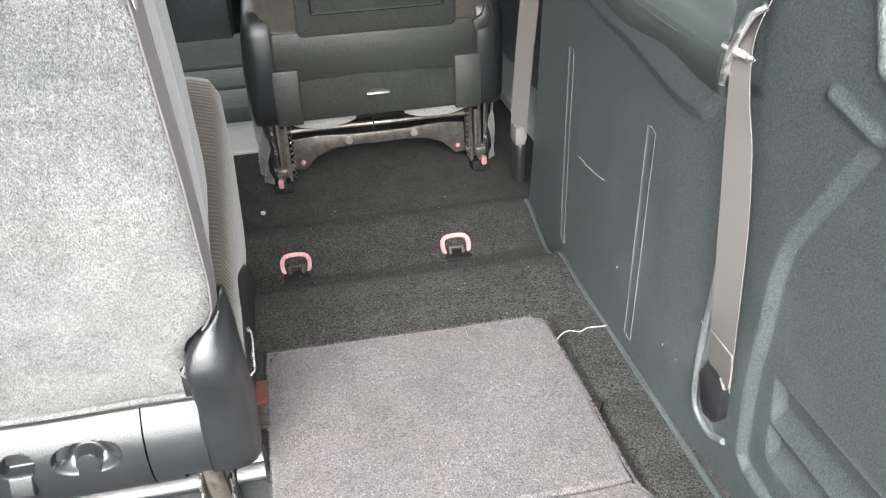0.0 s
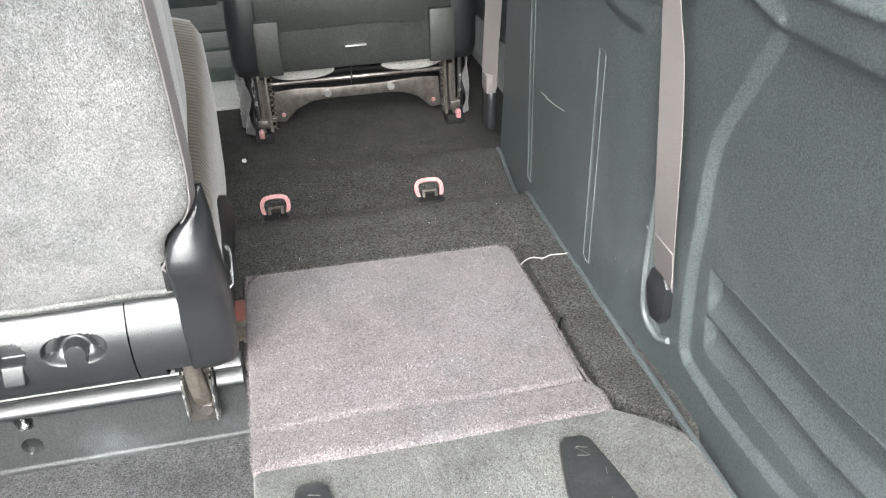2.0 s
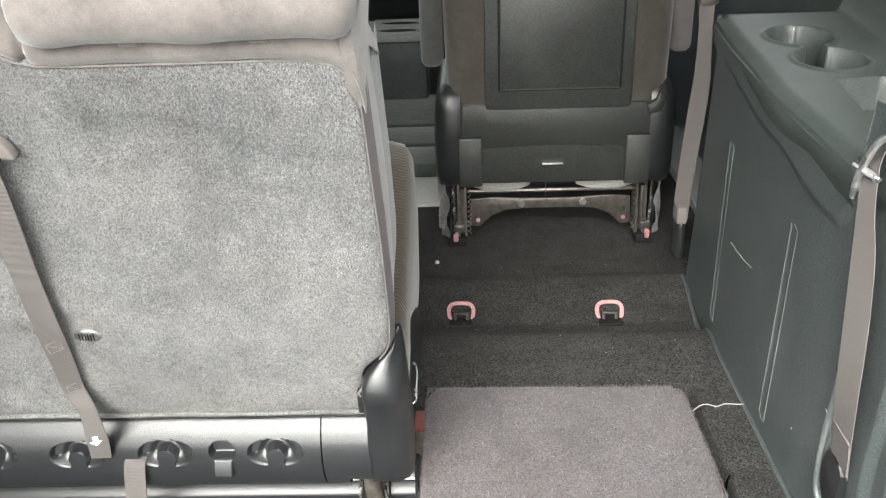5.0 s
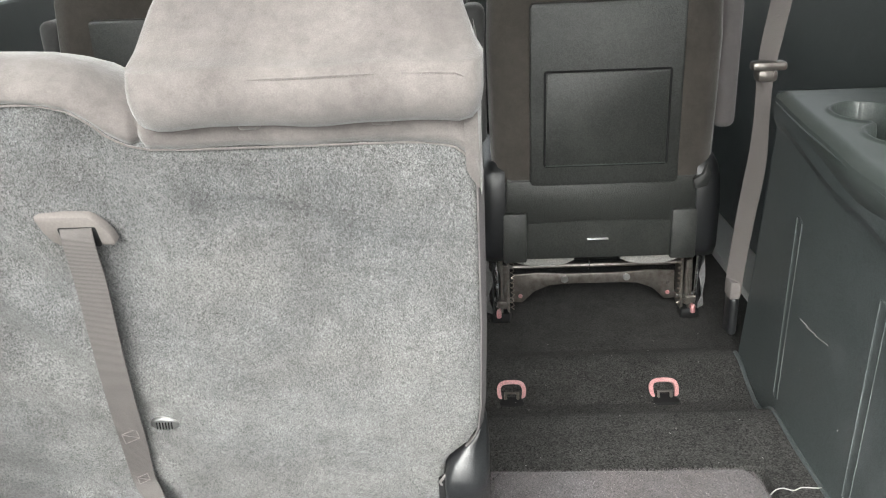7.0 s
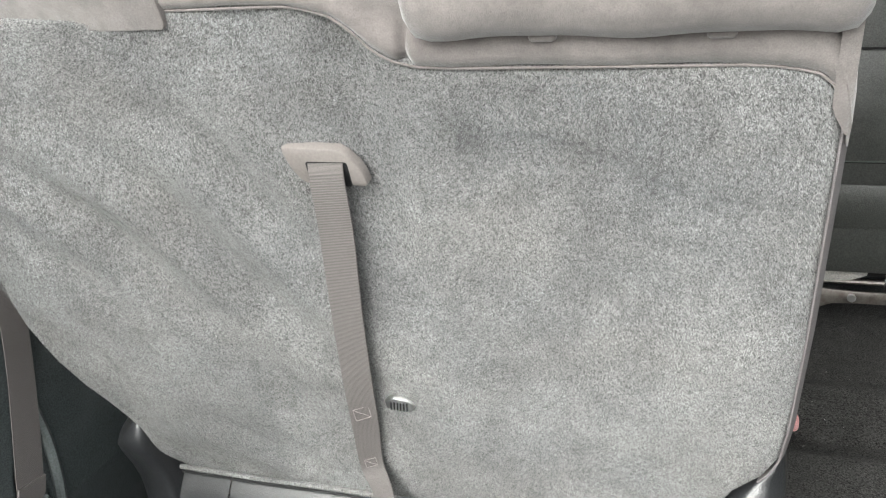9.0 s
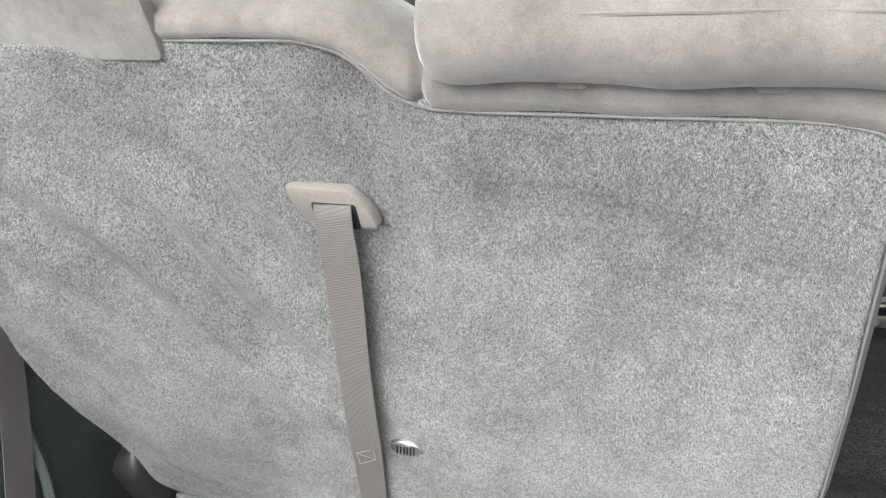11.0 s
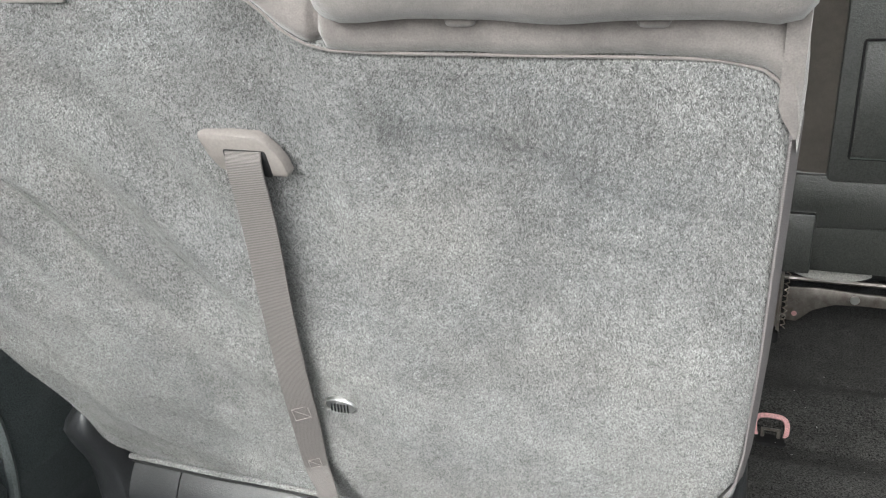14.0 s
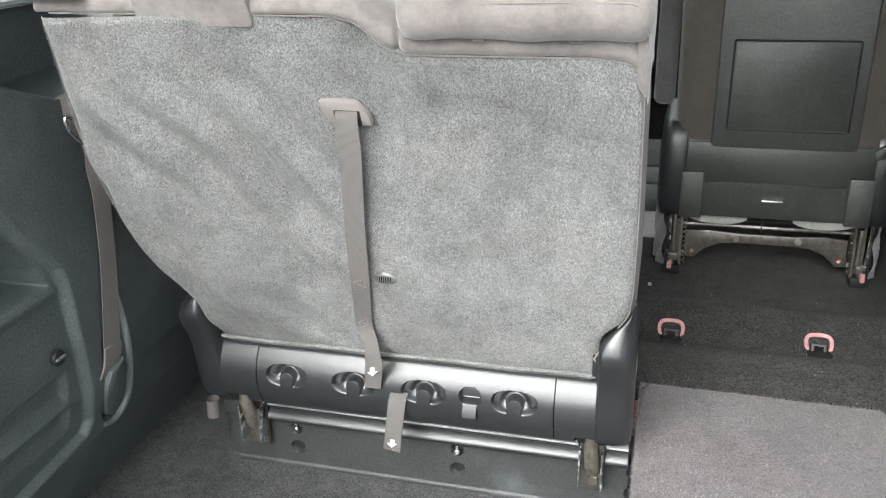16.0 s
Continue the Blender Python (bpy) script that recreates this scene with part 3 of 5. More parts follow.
# ---- opposite side trim, behind the raised seat ----
recess_w = [(0.542, 0.784), (0.582, 0.715), (0.625, 0.670), (0.642, 0.645), (0.650, 0.607), (0.652, 0.522), (0.660, 0.430), (0.668, 0.345), (0.655, 0.318), (0.50, 0.30), (-0.3, 0.29), (-0.3, 0.84), (0.40, 0.828)]


def west_x(Z):
    return np.interp(Z, [0.12, 0.20, 0.30, 0.40, 0.50, 1.02], [-1.018, -0.990, -0.945, -0.916, -0.907, -0.905])


def west_trim(U, V):
    X = west_x(V)
    d = inside(U, V, recess_w)
    X = X - 0.016 * step(d, -0.001, 0.012)
    hollow = inside(U, V, [(0.616, 0.622), (-0.3, 0.628), (-0.3, 0.815), (0.40, 0.802), (0.520, 0.765), (0.582, 0.688), (0.606, 0.655)])
    X = X - 0.120 * step(hollow, -0.003, 0.010)
    # the bin cover's rolled upper edge
    X = X + 0.005 * np.exp(-((V - 0.608) / 0.010) ** 2) * step(d, 0.012, 0.022)
    T = V - 0.010 * step(-U, -0.40, -0.25)
    prof = np.interp(T, [0.350, 0.378, 0.398, 0.4005, 0.405, 0.432, 0.4645, 0.4675], [0, 1, 1, 0, 0, 1, 1, 0])
    X = X - 0.012 * prof * step(-U, -0.622, -0.608)
    d2 = seg_dist(U, V, (0.725, 0.345), (0.732, 0.48))
    X = X - 0.016 * (1 - step(d2, 0.026, 0.036)) * (1 - step(V, 0.46, 0.60))
    top = inside(U, V, [(0.60, 0.935), (0.70, 0.895), (0.86, 0.90), (0.9, 1.04), (0.55, 1.04)])
    X = X - 0.11 * step(top, 0.0, 0.02)
    return X, U, V


west = thing("side_trim", (-1.0, 0.5, 0.14), "dark slate plastic side trim with a recessed bin cover", "panel")
field("panel", np.linspace(-0.40, 1.45, 560), np.linspace(0.12, 1.03, 320), west_trim, M_PANEL, west, sharp=70)
knob = part("turn_knob", disc((-0.921, 0.602, 0.505), (1, 0, 0), 0.014, 0.008), M_BLACK, west, "round black turn knob")
part("grip", rbox(-0.914, -0.909, 0.591, 0.613, 0.5025, 0.5075, 0.002), M_RIB, knob)
part("pocket_rim", tube(smooth_path([(float(west_x(z)) + d, y, z) for y, z, d in ((0.752, 0.56, -0.006), (0.760, 0.50, -0.002), (0.765, 0.43, 0.0), (0.768, 0.365, 0.0), (0.764, 0.330, 0.0), (0.746, 0.309, -0.001), (0.722, 0.303, -0.003), (0.700, 0.312, -0.006))], 5), 0.0075, 8), M_RIB, west, "pale rim of the belt pocket")

# ---- raised third-row seat ----
def sp(x, z, w):
    """A point of the reclined backrest: across, height on its rear face, distance towards the tailgate."""
    return Vector((x, 0.9606 - 0.375 * z - 0.936 * w, z - 0.351 * w))


BACK_L = [(0.430, -0.735), (0.49, -0.738), (0.54, -0.740), (0.562, -0.743), (0.582, -0.754), (0.608, -0.772), (0.628, -0.785), (0.665, -0.800), (0.718, -0.811), (0.799, -0.817), (0.889, -0.811), (0.968, -0.796), (1.062, -0.782)]
BACK_R = [(0.440, -0.086), (0.535, -0.085), (0.556, -0.076), (0.580, -0.052), (0.606, -0.041), (0.65, -0.037), (0.767, -0.035), (0.95, -0.036), (1.06, -0.038)]
BACK_T = [(-0.84, 1.042), (-0.50, 1.040), (-0.40, 1.040), (-0.386, 1.037), (-0.37, 1.032), (-0.358, 1.022), (-0.346, 1.008), (-0.334, 1.000), (-0.315, 0.995), (-0.28, 0.994), (-0.10, 0.994), (-0.080, 0.993), (-0.066, 0.9905), (-0.055, 0.9875), (-0.047, 0.980), (-0.041, 0.970), (-0.0370, 0.955), (-0.034, 0.935), (-0.02, 0.92)]


def back_place(U, V):
    x0 = -0.812 + U * 0.778
    top = np.interp(x0, [a for a, _ in BACK_T], [b for _, b in BACK_T])
    Z = 0.448 + V * (top - 0.448)
    L = np.interp(Z, [a for a, _ in BACK_L], [b for _, b in BACK_L])
    R = np.interp(Z, [a for a, _ in BACK_R], [b for _, b in BACK_R])
    X = L + U * (R - L)
    # loose cloth: slanting folds on the outer half, faint dents elsewhere
    outer = step(-X, 0.36, 0.52) * step(Z, 0.465, 0.545)
    s = (X * 0.80 + Z * 0.60) + 0.05 * soft_noise(X, Z, 9, 17)
    q = (Z * 0.80 - X * 0.60)
    ripple = np.sin(s * 66 + 1.6 * np.sin(q * 9) + 2.2 * soft_noise(X, Z, 12, 18))
    W = outer * 0.0092 * np.sign(ripple) * np.abs(ripple) ** 1.4 * np.clip(0.5 + soft_noise(X, Z, 11, 19) * 1.5, 0.1, 1)
    W = W + outer * 0.0012 * np.sin(s * 110 + 5 * soft_noise(X, Z, 20, 20)) * np.clip(soft_noise(X, Z, 16, 22) * 2, 0, 1)
    W = W + (0.0056 * soft_noise(X, Z, 24, 11) + 0.0026 * soft_noise(X, Z, 55, 12)) * step(Z, 0.45, 0.52)
    W = W + 0.020 * step(-X, 0.48, 0.74) * step(Z, 0.46, 0.58)
    W = W - 0.009 * np.exp(-((X + 0.362) / 0.026) ** 2) * step(Z, 0.66, 0.84)
    W = W - 0.006 * np.exp(-((Z - 0.455) / 0.02) ** 2)
    d = np.minimum(np.minimum(X - L, R - X), np.minimum((top - Z) * 2.5 + 0.004, (Z - 0.446) * 2 + 0.006))
    W = W - 0.014 * (1 - np.sqrt(1 - np.clip(1 - d / 0.022, 0, 1) ** 2))
    return X, 0.9606 - 0.375 * Z - 0.936 * W, Z - 0.351 * W


seat = thing("third_row_seat", (-0.42, 1.0, 0.29), "upright grey carpet-backed third-row bench seat with taupe velour top", "seat")
back = field("backrest", np.concatenate([np.linspace(0, 0.92, 160), np.linspace(0.925, 1, 50)]), np.linspace(0, 1, 160), back_place, M_BACK, seat, "mottled grey napped carpet back", sharp=80)


def back_lean(X, Y, Z):
    """The back's nap lies in clouds, brushed down along the top and towards the inner edge, ruffled beside the strap."""
    a = 3.0 * (soft_noise(X, Z, 13, 70) + 0.7 * soft_noise(X, Z, 31, 71))
    band = np.exp(-((Z - 0.92 - 0.03 * np.sin(X * 16)) / 0.055) ** 2) * step(X, -0.36, -0.24)
    a = a * (1 - np.clip(0.85 * band + 0.35 * step(X, -0.36, -0.08), 0, 0.9))
    return a + 1.4 * np.exp(-((X + 0.355) / 0.018) ** 2) * step(Z, 0.66, 0.80)


def dark_band_place(U, V):
    """A band of darker fibres under the top edge, thickest along its middle."""
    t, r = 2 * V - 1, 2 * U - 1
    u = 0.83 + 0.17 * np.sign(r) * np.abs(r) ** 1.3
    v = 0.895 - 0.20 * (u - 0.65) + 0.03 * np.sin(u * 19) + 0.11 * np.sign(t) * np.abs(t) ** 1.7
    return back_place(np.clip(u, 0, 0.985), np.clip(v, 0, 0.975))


nap("darker_nap", dark_band_place, 34000, 0.0019, 0.00064, M_NAP_DARK, seat, 64, back_lean, 0.85)
nap("carpet_nap", back_place, 480000, 0.0018, 0.00064, M_NAP, seat, 61, back_lean, 0.85)

# the cushioned core behind the carpet, closed to the front
core = [[sp(interp(z, BACK_L) + 0.001, z, w) for z in np.linspace(0.44, 0.93, 26)] + [sp(interp(z, BACK_R) - 0.001, z, w) for z in np.linspace(0.93, 0.44, 26)] for w in (-0.036, -0.07, -0.12, -0.165)]
part("core", loft(core, around=True, caps=True), M_GREY, seat)

# smooth cloth flank and its zip, facing the folded seat
flank = []
for z in np.linspace(0.55, 1.03, 30):
    r = interp(z, BACK_R)
    k = math.sin(math.pi * (z - 0.55) / 0.48) * 0.003
    flank.append([sp(r - 0.002, z, -0.010), sp(r + 0.001, z, -0.020), sp(r - 0.001 + k, z, -0.06), sp(r - 0.004 + k, z, -0.11), sp(r - 0.010, z, -0.158), sp(r - 0.03, z, -0.17)])
part("flank", loft(flank), M_SIDE, seat, "smooth warm grey cloth flank")
zs = np.linspace(0.575, 0.955, 34)
part("zip_tape", ribbon([sp(interp(z, BACK_R) + 0.0005, z, -0.0085) for z in zs], [sp(0.5, 0, -1) - sp(0, 0, 0) for z in zs], 0.013, 0.002, k=2), M_ZIP, seat, "pale pinkish zip tape")
part("zip_teeth", tube([sp(interp(z, BACK_R) + 0.0018, z, -0.019) for z in zs], 0.0018, 6), M_SIDE, seat)
part("piping", tube([sp(interp(z, BACK_R) + 0.0022, z, -0.028) for z in zs], 0.0012, 6), M_SEAM, seat)
part("front_piping", tube([sp(interp(z, BACK_R) - 0.0095, z, -0.159) for z in np.linspace(0.58, 1.02, 30)], 0.0016, 6), M_SEAM, seat)

# taupe velour over the top
COVER_T = [(-0.84, 1.062), (-0.47, 1.062), (-0.40, 1.061), (-0.385, 1.0585), (-0.365, 1.051), (-0.350, 1.041), (-0.336, 1.031), (-0.322, 1.023), (-0.07, 1.028), (-0.052, 1.024), (-0.040, 1.011), (-0.034, 0.990)]
cols = []
for x in [*np.linspace(-0.797, -0.42, 14), *np.linspace(-0.41, -0.30, 45), *np.linspace(-0.29, -0.08, 10), *np.linspace(-0.075, -0.034, 12)]:
    lo, hi = interp(x, BACK_T) - 0.0025, interp(x, COVER_T)
    d = hi - lo
    # soft waves, and a tuck where the shoulder meets the strip under the head cushion
    wav = 0.0015 * math.sin(x * 60) - 0.007 * math.exp(-((x + 0.3225) / 0.0035) ** 2)
    cols.append([sp(x, z, w + wav) for z, w in ((lo, -0.010), (lo + 0.003, 0.0005), (lo + 0.35 * d, 0.003), (lo + 0.72 * d, -0.002), (hi - 0.004, -0.014), (hi, -0.031), (hi - 0.002, -0.047), (hi - 0.013, -0.070), (hi - 0.030, -0.098), (hi - 0.06, -0.13), (0.90, -0.15))])
end = [Vector((p.x + 0.001, p.y, p.z)) for p in cols[-1]]
mid_end = sp(-0.034, 0.97, -0.06)
cols.append([p.lerp(mid_end, 0.15) for p in end])
cols.append([p.lerp(mid_end, 0.9) for p in end])
part("top_cover", loft(cols), M_TAUPE, seat, "taupe velour cover, folded over the top", sharp=70)
flap = []
for z in np.linspace(0.946, 1.02, 12):
    k = min(1.0, max(0.0, (z - 0.946) / 0.045))
    inner, deep = 0.001 + 0.010 * min(1.0, 2.5 * k), 0.022 + 0.138 * k
    flap.append([sp(interp(z, BACK_R) - inner, z, 0.002), *[sp(interp(z, BACK_R) + 0.0005 + 0.0045 * math.sin(math.pi * f) * (0.3 + 0.7 * k), z - 0.012 * f * (1 - k), 0.001 - deep * f) for f in np.linspace(0, 1, 7)]])
part("cover_flank", loft(flap), M_TAUPE, seat, "taupe corner of the cover, ending in a point", sharp=80)
part("stitching", tube([sp(x, interp(x, BACK_T) - 0.001, 0.0005) for x in np.linspace(-0.78, -0.04, 90)], 0.0011, 5), M_TAUPE, seat)
part("hook_flap", prism(rounded(-0.652, -0.497, 1.027, 1.075, 0.006), sp, -0.004, 0.007, 0.003), M_TAUPE, seat, "taupe hook-and-loop flap")

# head cushion lying over the top edge
rows = []
prof = [(-0.004, 1.014), (0.010, 1.018), (0.019, 1.028), (0.021, 1.042), (0.017, 1.054), (0.010, 1.0608), (0.0066, 1.0648), (0.0040, 1.0660), (0.0005, 1.0655), (-0.020, 1.072), (-0.060, 1.092), (-0.095, 1.103), (-0.125, 1.100), (-0.145, 1.080), (-0.150, 1.050), (-0.13, 1.030), (-0.06, 1.020)]
cw, cz = sum(p[0] for p in prof) / len(prof), sum(p[1] for p in prof) / len(prof)
for x, s in [(-0.318, 0.35), (-0.3175, 0.6), (-0.315, 0.82), (-0.309, 0.95), (-0.298, 1.0), *[(v, 1.0 + 0.012 * math.sin(v * 71) * math.sin(v * 29 + 1)) for v in np.linspace(-0.285, -0.065, 40)], (-0.052, 1.0), (-0.041, 0.95), (-0.0345, 0.82), (-0.0315, 0.6), (-0.031, 0.35)]:
    rows.append([sp(-0.172 + (x + 0.172) * (1 - 0.13 * min(1, max(0, -w / 0.09))), cz + (z - cz) * s + 0.0015 * math.sin(x * 47 + w * 20), cw + (w - cw) * s) for w, z in prof])
hr = part("headrest", loft(rows, around=True, caps=True), M_TAUPE, seat, "taupe velour head cushion", sharp=70)
seam = [(-0.3005, 1.030), (-0.3045, 1.040), (-0.3035, 1.050), (-0.296, 1.0555), (-0.27, 1.0575), (-0.17, 1.0600), (-0.07, 1.0600), (-0.050, 1.0575), (-0.0445, 1.050)]
part("piping", tube(smooth_path([sp(x, z, 0.0108 if -0.29 < x < -0.06 else 0.0112) for x, z in seam], 6), 0.0014, 6), M_TAUPE, hr, "sewn edge of the cushion")
for x in (-0.225, -0.115):
    part("guide", rbox(x - 0.009, x + 0.009, sp(x, 1.012, 0).y - 0.007, sp(x, 1.012, 0).y + 0.02, 1.0105, 1.0175, 0.0034, 4), M_TAUPE, seat, "taupe headrest guide")
part("latch_plate", rbox(-0.80, -0.72, 0.545, 0.60, 1.058, 1.075, 0.004), M_CHROME, seat, "bright metal latch plate")

# strap slot, strap, drain plug
bez = [(-0.4245, 0.8998), (-0.387, 0.8985), (-0.3735, 0.8985), (-0.3715, 0.9015), (-0.3730, 0.911), (-0.3770, 0.9195), (-0.3840, 0.9275), (-0.3900, 0.9315), (-0.434, 0.9330), (-0.4385, 0.9315), (-0.4390, 0.927), (-0.4355, 0.914), (-0.4305, 0.9042)]
bz = part("strap_bezel", prism(bez, sp, -0.003, 0.0065, 0.004), M_BEZEL, seat, "taupe plastic strap bezel")
part("slot", prism(rounded(-0.4200, -0.3845, 0.8995, 0.9210, 0.0025), sp, 0.0, 0.0069, 0.0004), M_DARK, bz)
sx = Vector((1, 0, 0))
path = [sp(-0.4025, 0.9205, 0.0075), sp(-0.4025, 0.907, 0.0125), sp(-0.407, 0.860, 0.014), sp(-0.420, 0.775, 0.015), sp(-0.432, 0.690, 0.015), sp(-0.4385, 0.640, 0.014), sp(-0.445, 0.596, 0.012), sp(-0.4515, 0.545, 0.012), Vector((-0.4415, 0.744, 0.508)), Vector((-0.4415, 0.748, 0.465)), Vector((-0.446, 0.756, 0.440)), Vector((-0.451, 0.763, 0.414))]
tilt = [sx, sx, sx, sx, sx + Vector((0, 0.1, 0)), sx + Vector((0, 0.25, 0)), sx + Vector((0, 0.3, 0)), sx + Vector((0, 0.3, 0)), sx + Vector((0, -0.15, 0.25)), sx + Vector((0, -0.05, 0.22)), sx + Vector((0, 0.1, 0.25)), sx + Vector((0, 0.1, 0.25))]
strap = part("release_strap", ribbon(path, tilt, [0.0300, 0.0305, 0.0312, 0.0308, 0.030, 0.029, 0.028, 0.026, 0.0275, 0.029, 0.028, 0.026], 0.0018), M_STRAP, seat, "long grey woven release strap")


def stitch_box(cx, cz, h, parent, w):
    """Pale stitched Z in a box."""
    bm = bmesh.new()
    q = [(-h, -h), (h, -h), (-h, h), (h, h), (h, -h), (-h, -h), (-h, h)]
    for a, b in zip(q, q[1:]):
        tube([sp(cx + a[0], cz + a[1] + a[0] * 0.25, w - a[0] * 0.28), sp(cx + b[0], cz + b[1] + b[0] * 0.25, w - b[0] * 0.28)], 0.0004, 5, bm)
    part("stitch", bm, M_BELT, parent)


stitch_box(-0.440, 0.634, 0.0080, strap, 0.0155)
stitch_box(-0.4505, 0.551, 0.0062, strap, 0.0140)


def arrow(c, u, v, s, parent):
    """A white woven arrow; u across, v along its point."""
    c, u, v = Vector(c), Vector(u).normalized(), Vector(v).normalized()
    nrm = u.cross(v)
    bm = bmesh.new()
    pts = [(-0.35, -0.8), (0.35, -0.8), (0.35, 0.1), (0.8, 0.1), (0, 0.95), (-0.8, 0.1), (-0.35, 0.1)]
    loft([[c + u * a * s + v * b * s + nrm * k for a, b in pts] for k in (-0.0012, 0.0012)], bm, around=True, caps=True)
    return part("arrow", bm, M_WHITE, parent, "white woven arrow", smooth=False)


arrow((-0.4445, 0.7492, 0.454), (1, 0.1, 0.2), (-0.12, 0.25, -1), 0.0105, strap)
plug = part("drain_plug", prism([(-0.402 + 0.0165 * math.cos(a), 0.639 + 0.0100 * math.sin(a)) for a in np.linspace(0, 2 * math.pi, 19)[:-1]], sp, -0.006, 0.0055, 0.004), M_BRIGHT, seat, "small ribbed steel plug")
for k in range(6):
    part("rib", tube([sp(-0.4105 + 0.0034 * k - 0.001, 0.6335, 0.0058), sp(-0.4105 + 0.0034 * k + 0.001, 0.6445, 0.0058)], 0.0009, 5), M_DARK, plug)

# black trim along the foot of the backrest
TRIM = [(0.835, 0.464), (0.817, 0.464), (0.805, 0.4605), (0.795, 0.4535), (0.7868, 0.4437), (0.7794, 0.4322), (0.7735, 0.4185), (0.7708, 0.402), (0.771, 0.384), (0.775, 0.366), (0.782, 0.350), (0.792, 0.338), (0.806, 0.333), (0.83, 0.333)]


def trim_curve(k):
    s = smooth_path([(0, *p) for p in TRIM], 6)
    d = np.cumsum([0] + [(b - a).length for a, b in zip(s, s[1:])])
    t = np.linspace(0, d[-1], k)
    return np.interp(t, d, [p.y for p in s]), np.interp(t, d, [p.z for p in s])


TY, TZ = trim_curve(150)


def trim_place(U, V):
    i = np.clip(np.rint(V * 149).astype(int), 0, 149)
    Y, Z = TY[i], TZ[i]
    front = step(-Y, -0.80, -0.795)
    D = np.zeros(U.shape)
    for cx in (-0.612, -0.490, -0.367, -0.215):
        du, dv = (U - cx), (Z - 0.409)
        e = (np.abs(du / 0.0385) ** 2.5 + np.abs(dv / 0.0205) ** 2.5) ** 0.4
        cut = 1 - step(e, np.where(dv > -0.004, 0.88, 0.62), 1.0)
        knob = np.minimum(np.hypot(du, dv + 0.0055) - 0.0136, np.maximum(np.abs(du) - 0.0118, dv + 0.0055))
        moat = np.exp(-((knob - 0.004) / 0.006) ** 2) * step(dv, -0.012, -0.002)
        cut = cut * (0.62 + 0.38 * moat) * step(knob, -0.001, 0.001)
        D = np.maximum(D, cut)
    du, dv = (U + 0.288), (Z - 0.404)
    e1 = np.sqrt((du / 0.018) ** 2 + ((dv - 0.008) / 0.016) ** 2)
    D = np.maximum(D, (1 - step(e1, 0.9, 1.05)) * step(dv, -0.004, 0.0))
    tongue = np.maximum(np.abs(du) - 0.013, np.abs(dv + 0.014) - 0.016)
    lift = 0.010 * np.clip((0.402 - Z) / 0.024, 0, 1) * (1 - step(tongue, -0.0015, 0.0005))
    return U, Y + 0.016 * D * front - lift, Z


field("foot_trim", np.linspace(-0.667, -0.152, 640), np.linspace(0, 1, 150), trim_place, M_BLACK, seat, "glossy black trim with four finger recesses", sharp=55)
for xs, low in (((-0.740, -0.696), 0.356), ((-0.696, -0.669), 0.0), ((-0.150, -0.118), 0.0), ((-0.118, -0.085), 0.356)):
    line = [(y, z) for y, z in zip(TY, TZ) if z >= low]
    if low:
        line += [(line[-1][0] + 0.004, low - 0.002), (0.84, low - 0.002)]
    part("foot_trim_end", loft([[(x, y, z) for y, z in line] for x in np.linspace(*xs, 5)]), M_BLACK, seat)


def shield(xi, xo, sgn, rows_in):
    """The side shield that rises beside the carpet: xi its inner edge, xo its outer face."""
    rows = []
    for z, a, b, y0, y1 in rows_in:
        i, o = xi + sgn * a, xo - sgn * b
        r = min(0.007, abs(o - i) * 0.25)
        rows.append([Vector(p) for p in ((i, y0 + (r * 1.6 if z > 0.44 else 0.001), z), (i + sgn * r * 0.4, y0 + (r * 0.3 if z > 0.44 else 0), z), (i + sgn * r, y0, z), ((i + o) / 2, y0 - 0.001, z), (o - sgn * r * 2, y0 + 0.003, z), (o - sgn * r * 0.7, y0 + r * 1.3, z), (o, y0 + r * 3.0, z), (o + sgn * 0.001, (y0 + 2 * y1) / 3, z), (o, y1 - r, z), (o - sgn * r, y1, z), (i, y1, z))])
    return loft(rows, around=True, caps=True)


SHIELD = [(0.340, 0.0, 0.0, 0.796, 0.860), (0.346, 0.0, 0.0, 0.785, 0.870), (0.36, 0.0, 0.0, 0.7775, 0.875), (0.40, 0.0, 0.0, 0.7700, 0.875), (0.43, 0.0, 0.0, 0.7675, 0.864), (0.455, 0.0, 0.0, 0.764, 0.853), (0.48, 0.0, 0.0, 0.755, 0.840), (0.50, 0.001, 0.0, 0.745, 0.831), (0.512, 0.001, 0.0, 0.740, 0.826)]
TIP_IN = [(0.522, 0.001, 0.0, 0.737, 0.822), (0.535, 0.002, 0.0, 0.739, 0.818), (0.550, 0.008, 0.0, 0.746, 0.812), (0.563, 0.018, 0.0, 0.753, 0.806), (0.577, 0.031, 0.001, 0.761, 0.800), (0.590, 0.039, 0.002, 0.768, 0.794), (0.602, 0.044, 0.003, 0.774, 0.789), (0.607, 0.047, 0.004, 0.777, 0.786)]
TIP_OUT = [(0.525, 0.001, 0.004, 0.733, 0.82), (0.540, 0.002, 0.010, 0.734, 0.82), (0.552, 0.003, 0.018, 0.738, 0.815), (0.562, 0.004, 0.028, 0.744, 0.81), (0.568, 0.006, 0.036, 0.751, 0.80), (0.571, 0.010, 0.041, 0.760, 0.79)]
part("side_shield", shield(-0.086, -0.030, 1, SHIELD + TIP_IN), M_BLACK, seat, "rounded black side shield", sharp=70)
part("side_shield", shield(-0.737, -0.792, -1, SHIELD + TIP_OUT), M_BLACK, seat, "rounded black side shield", sharp=70)
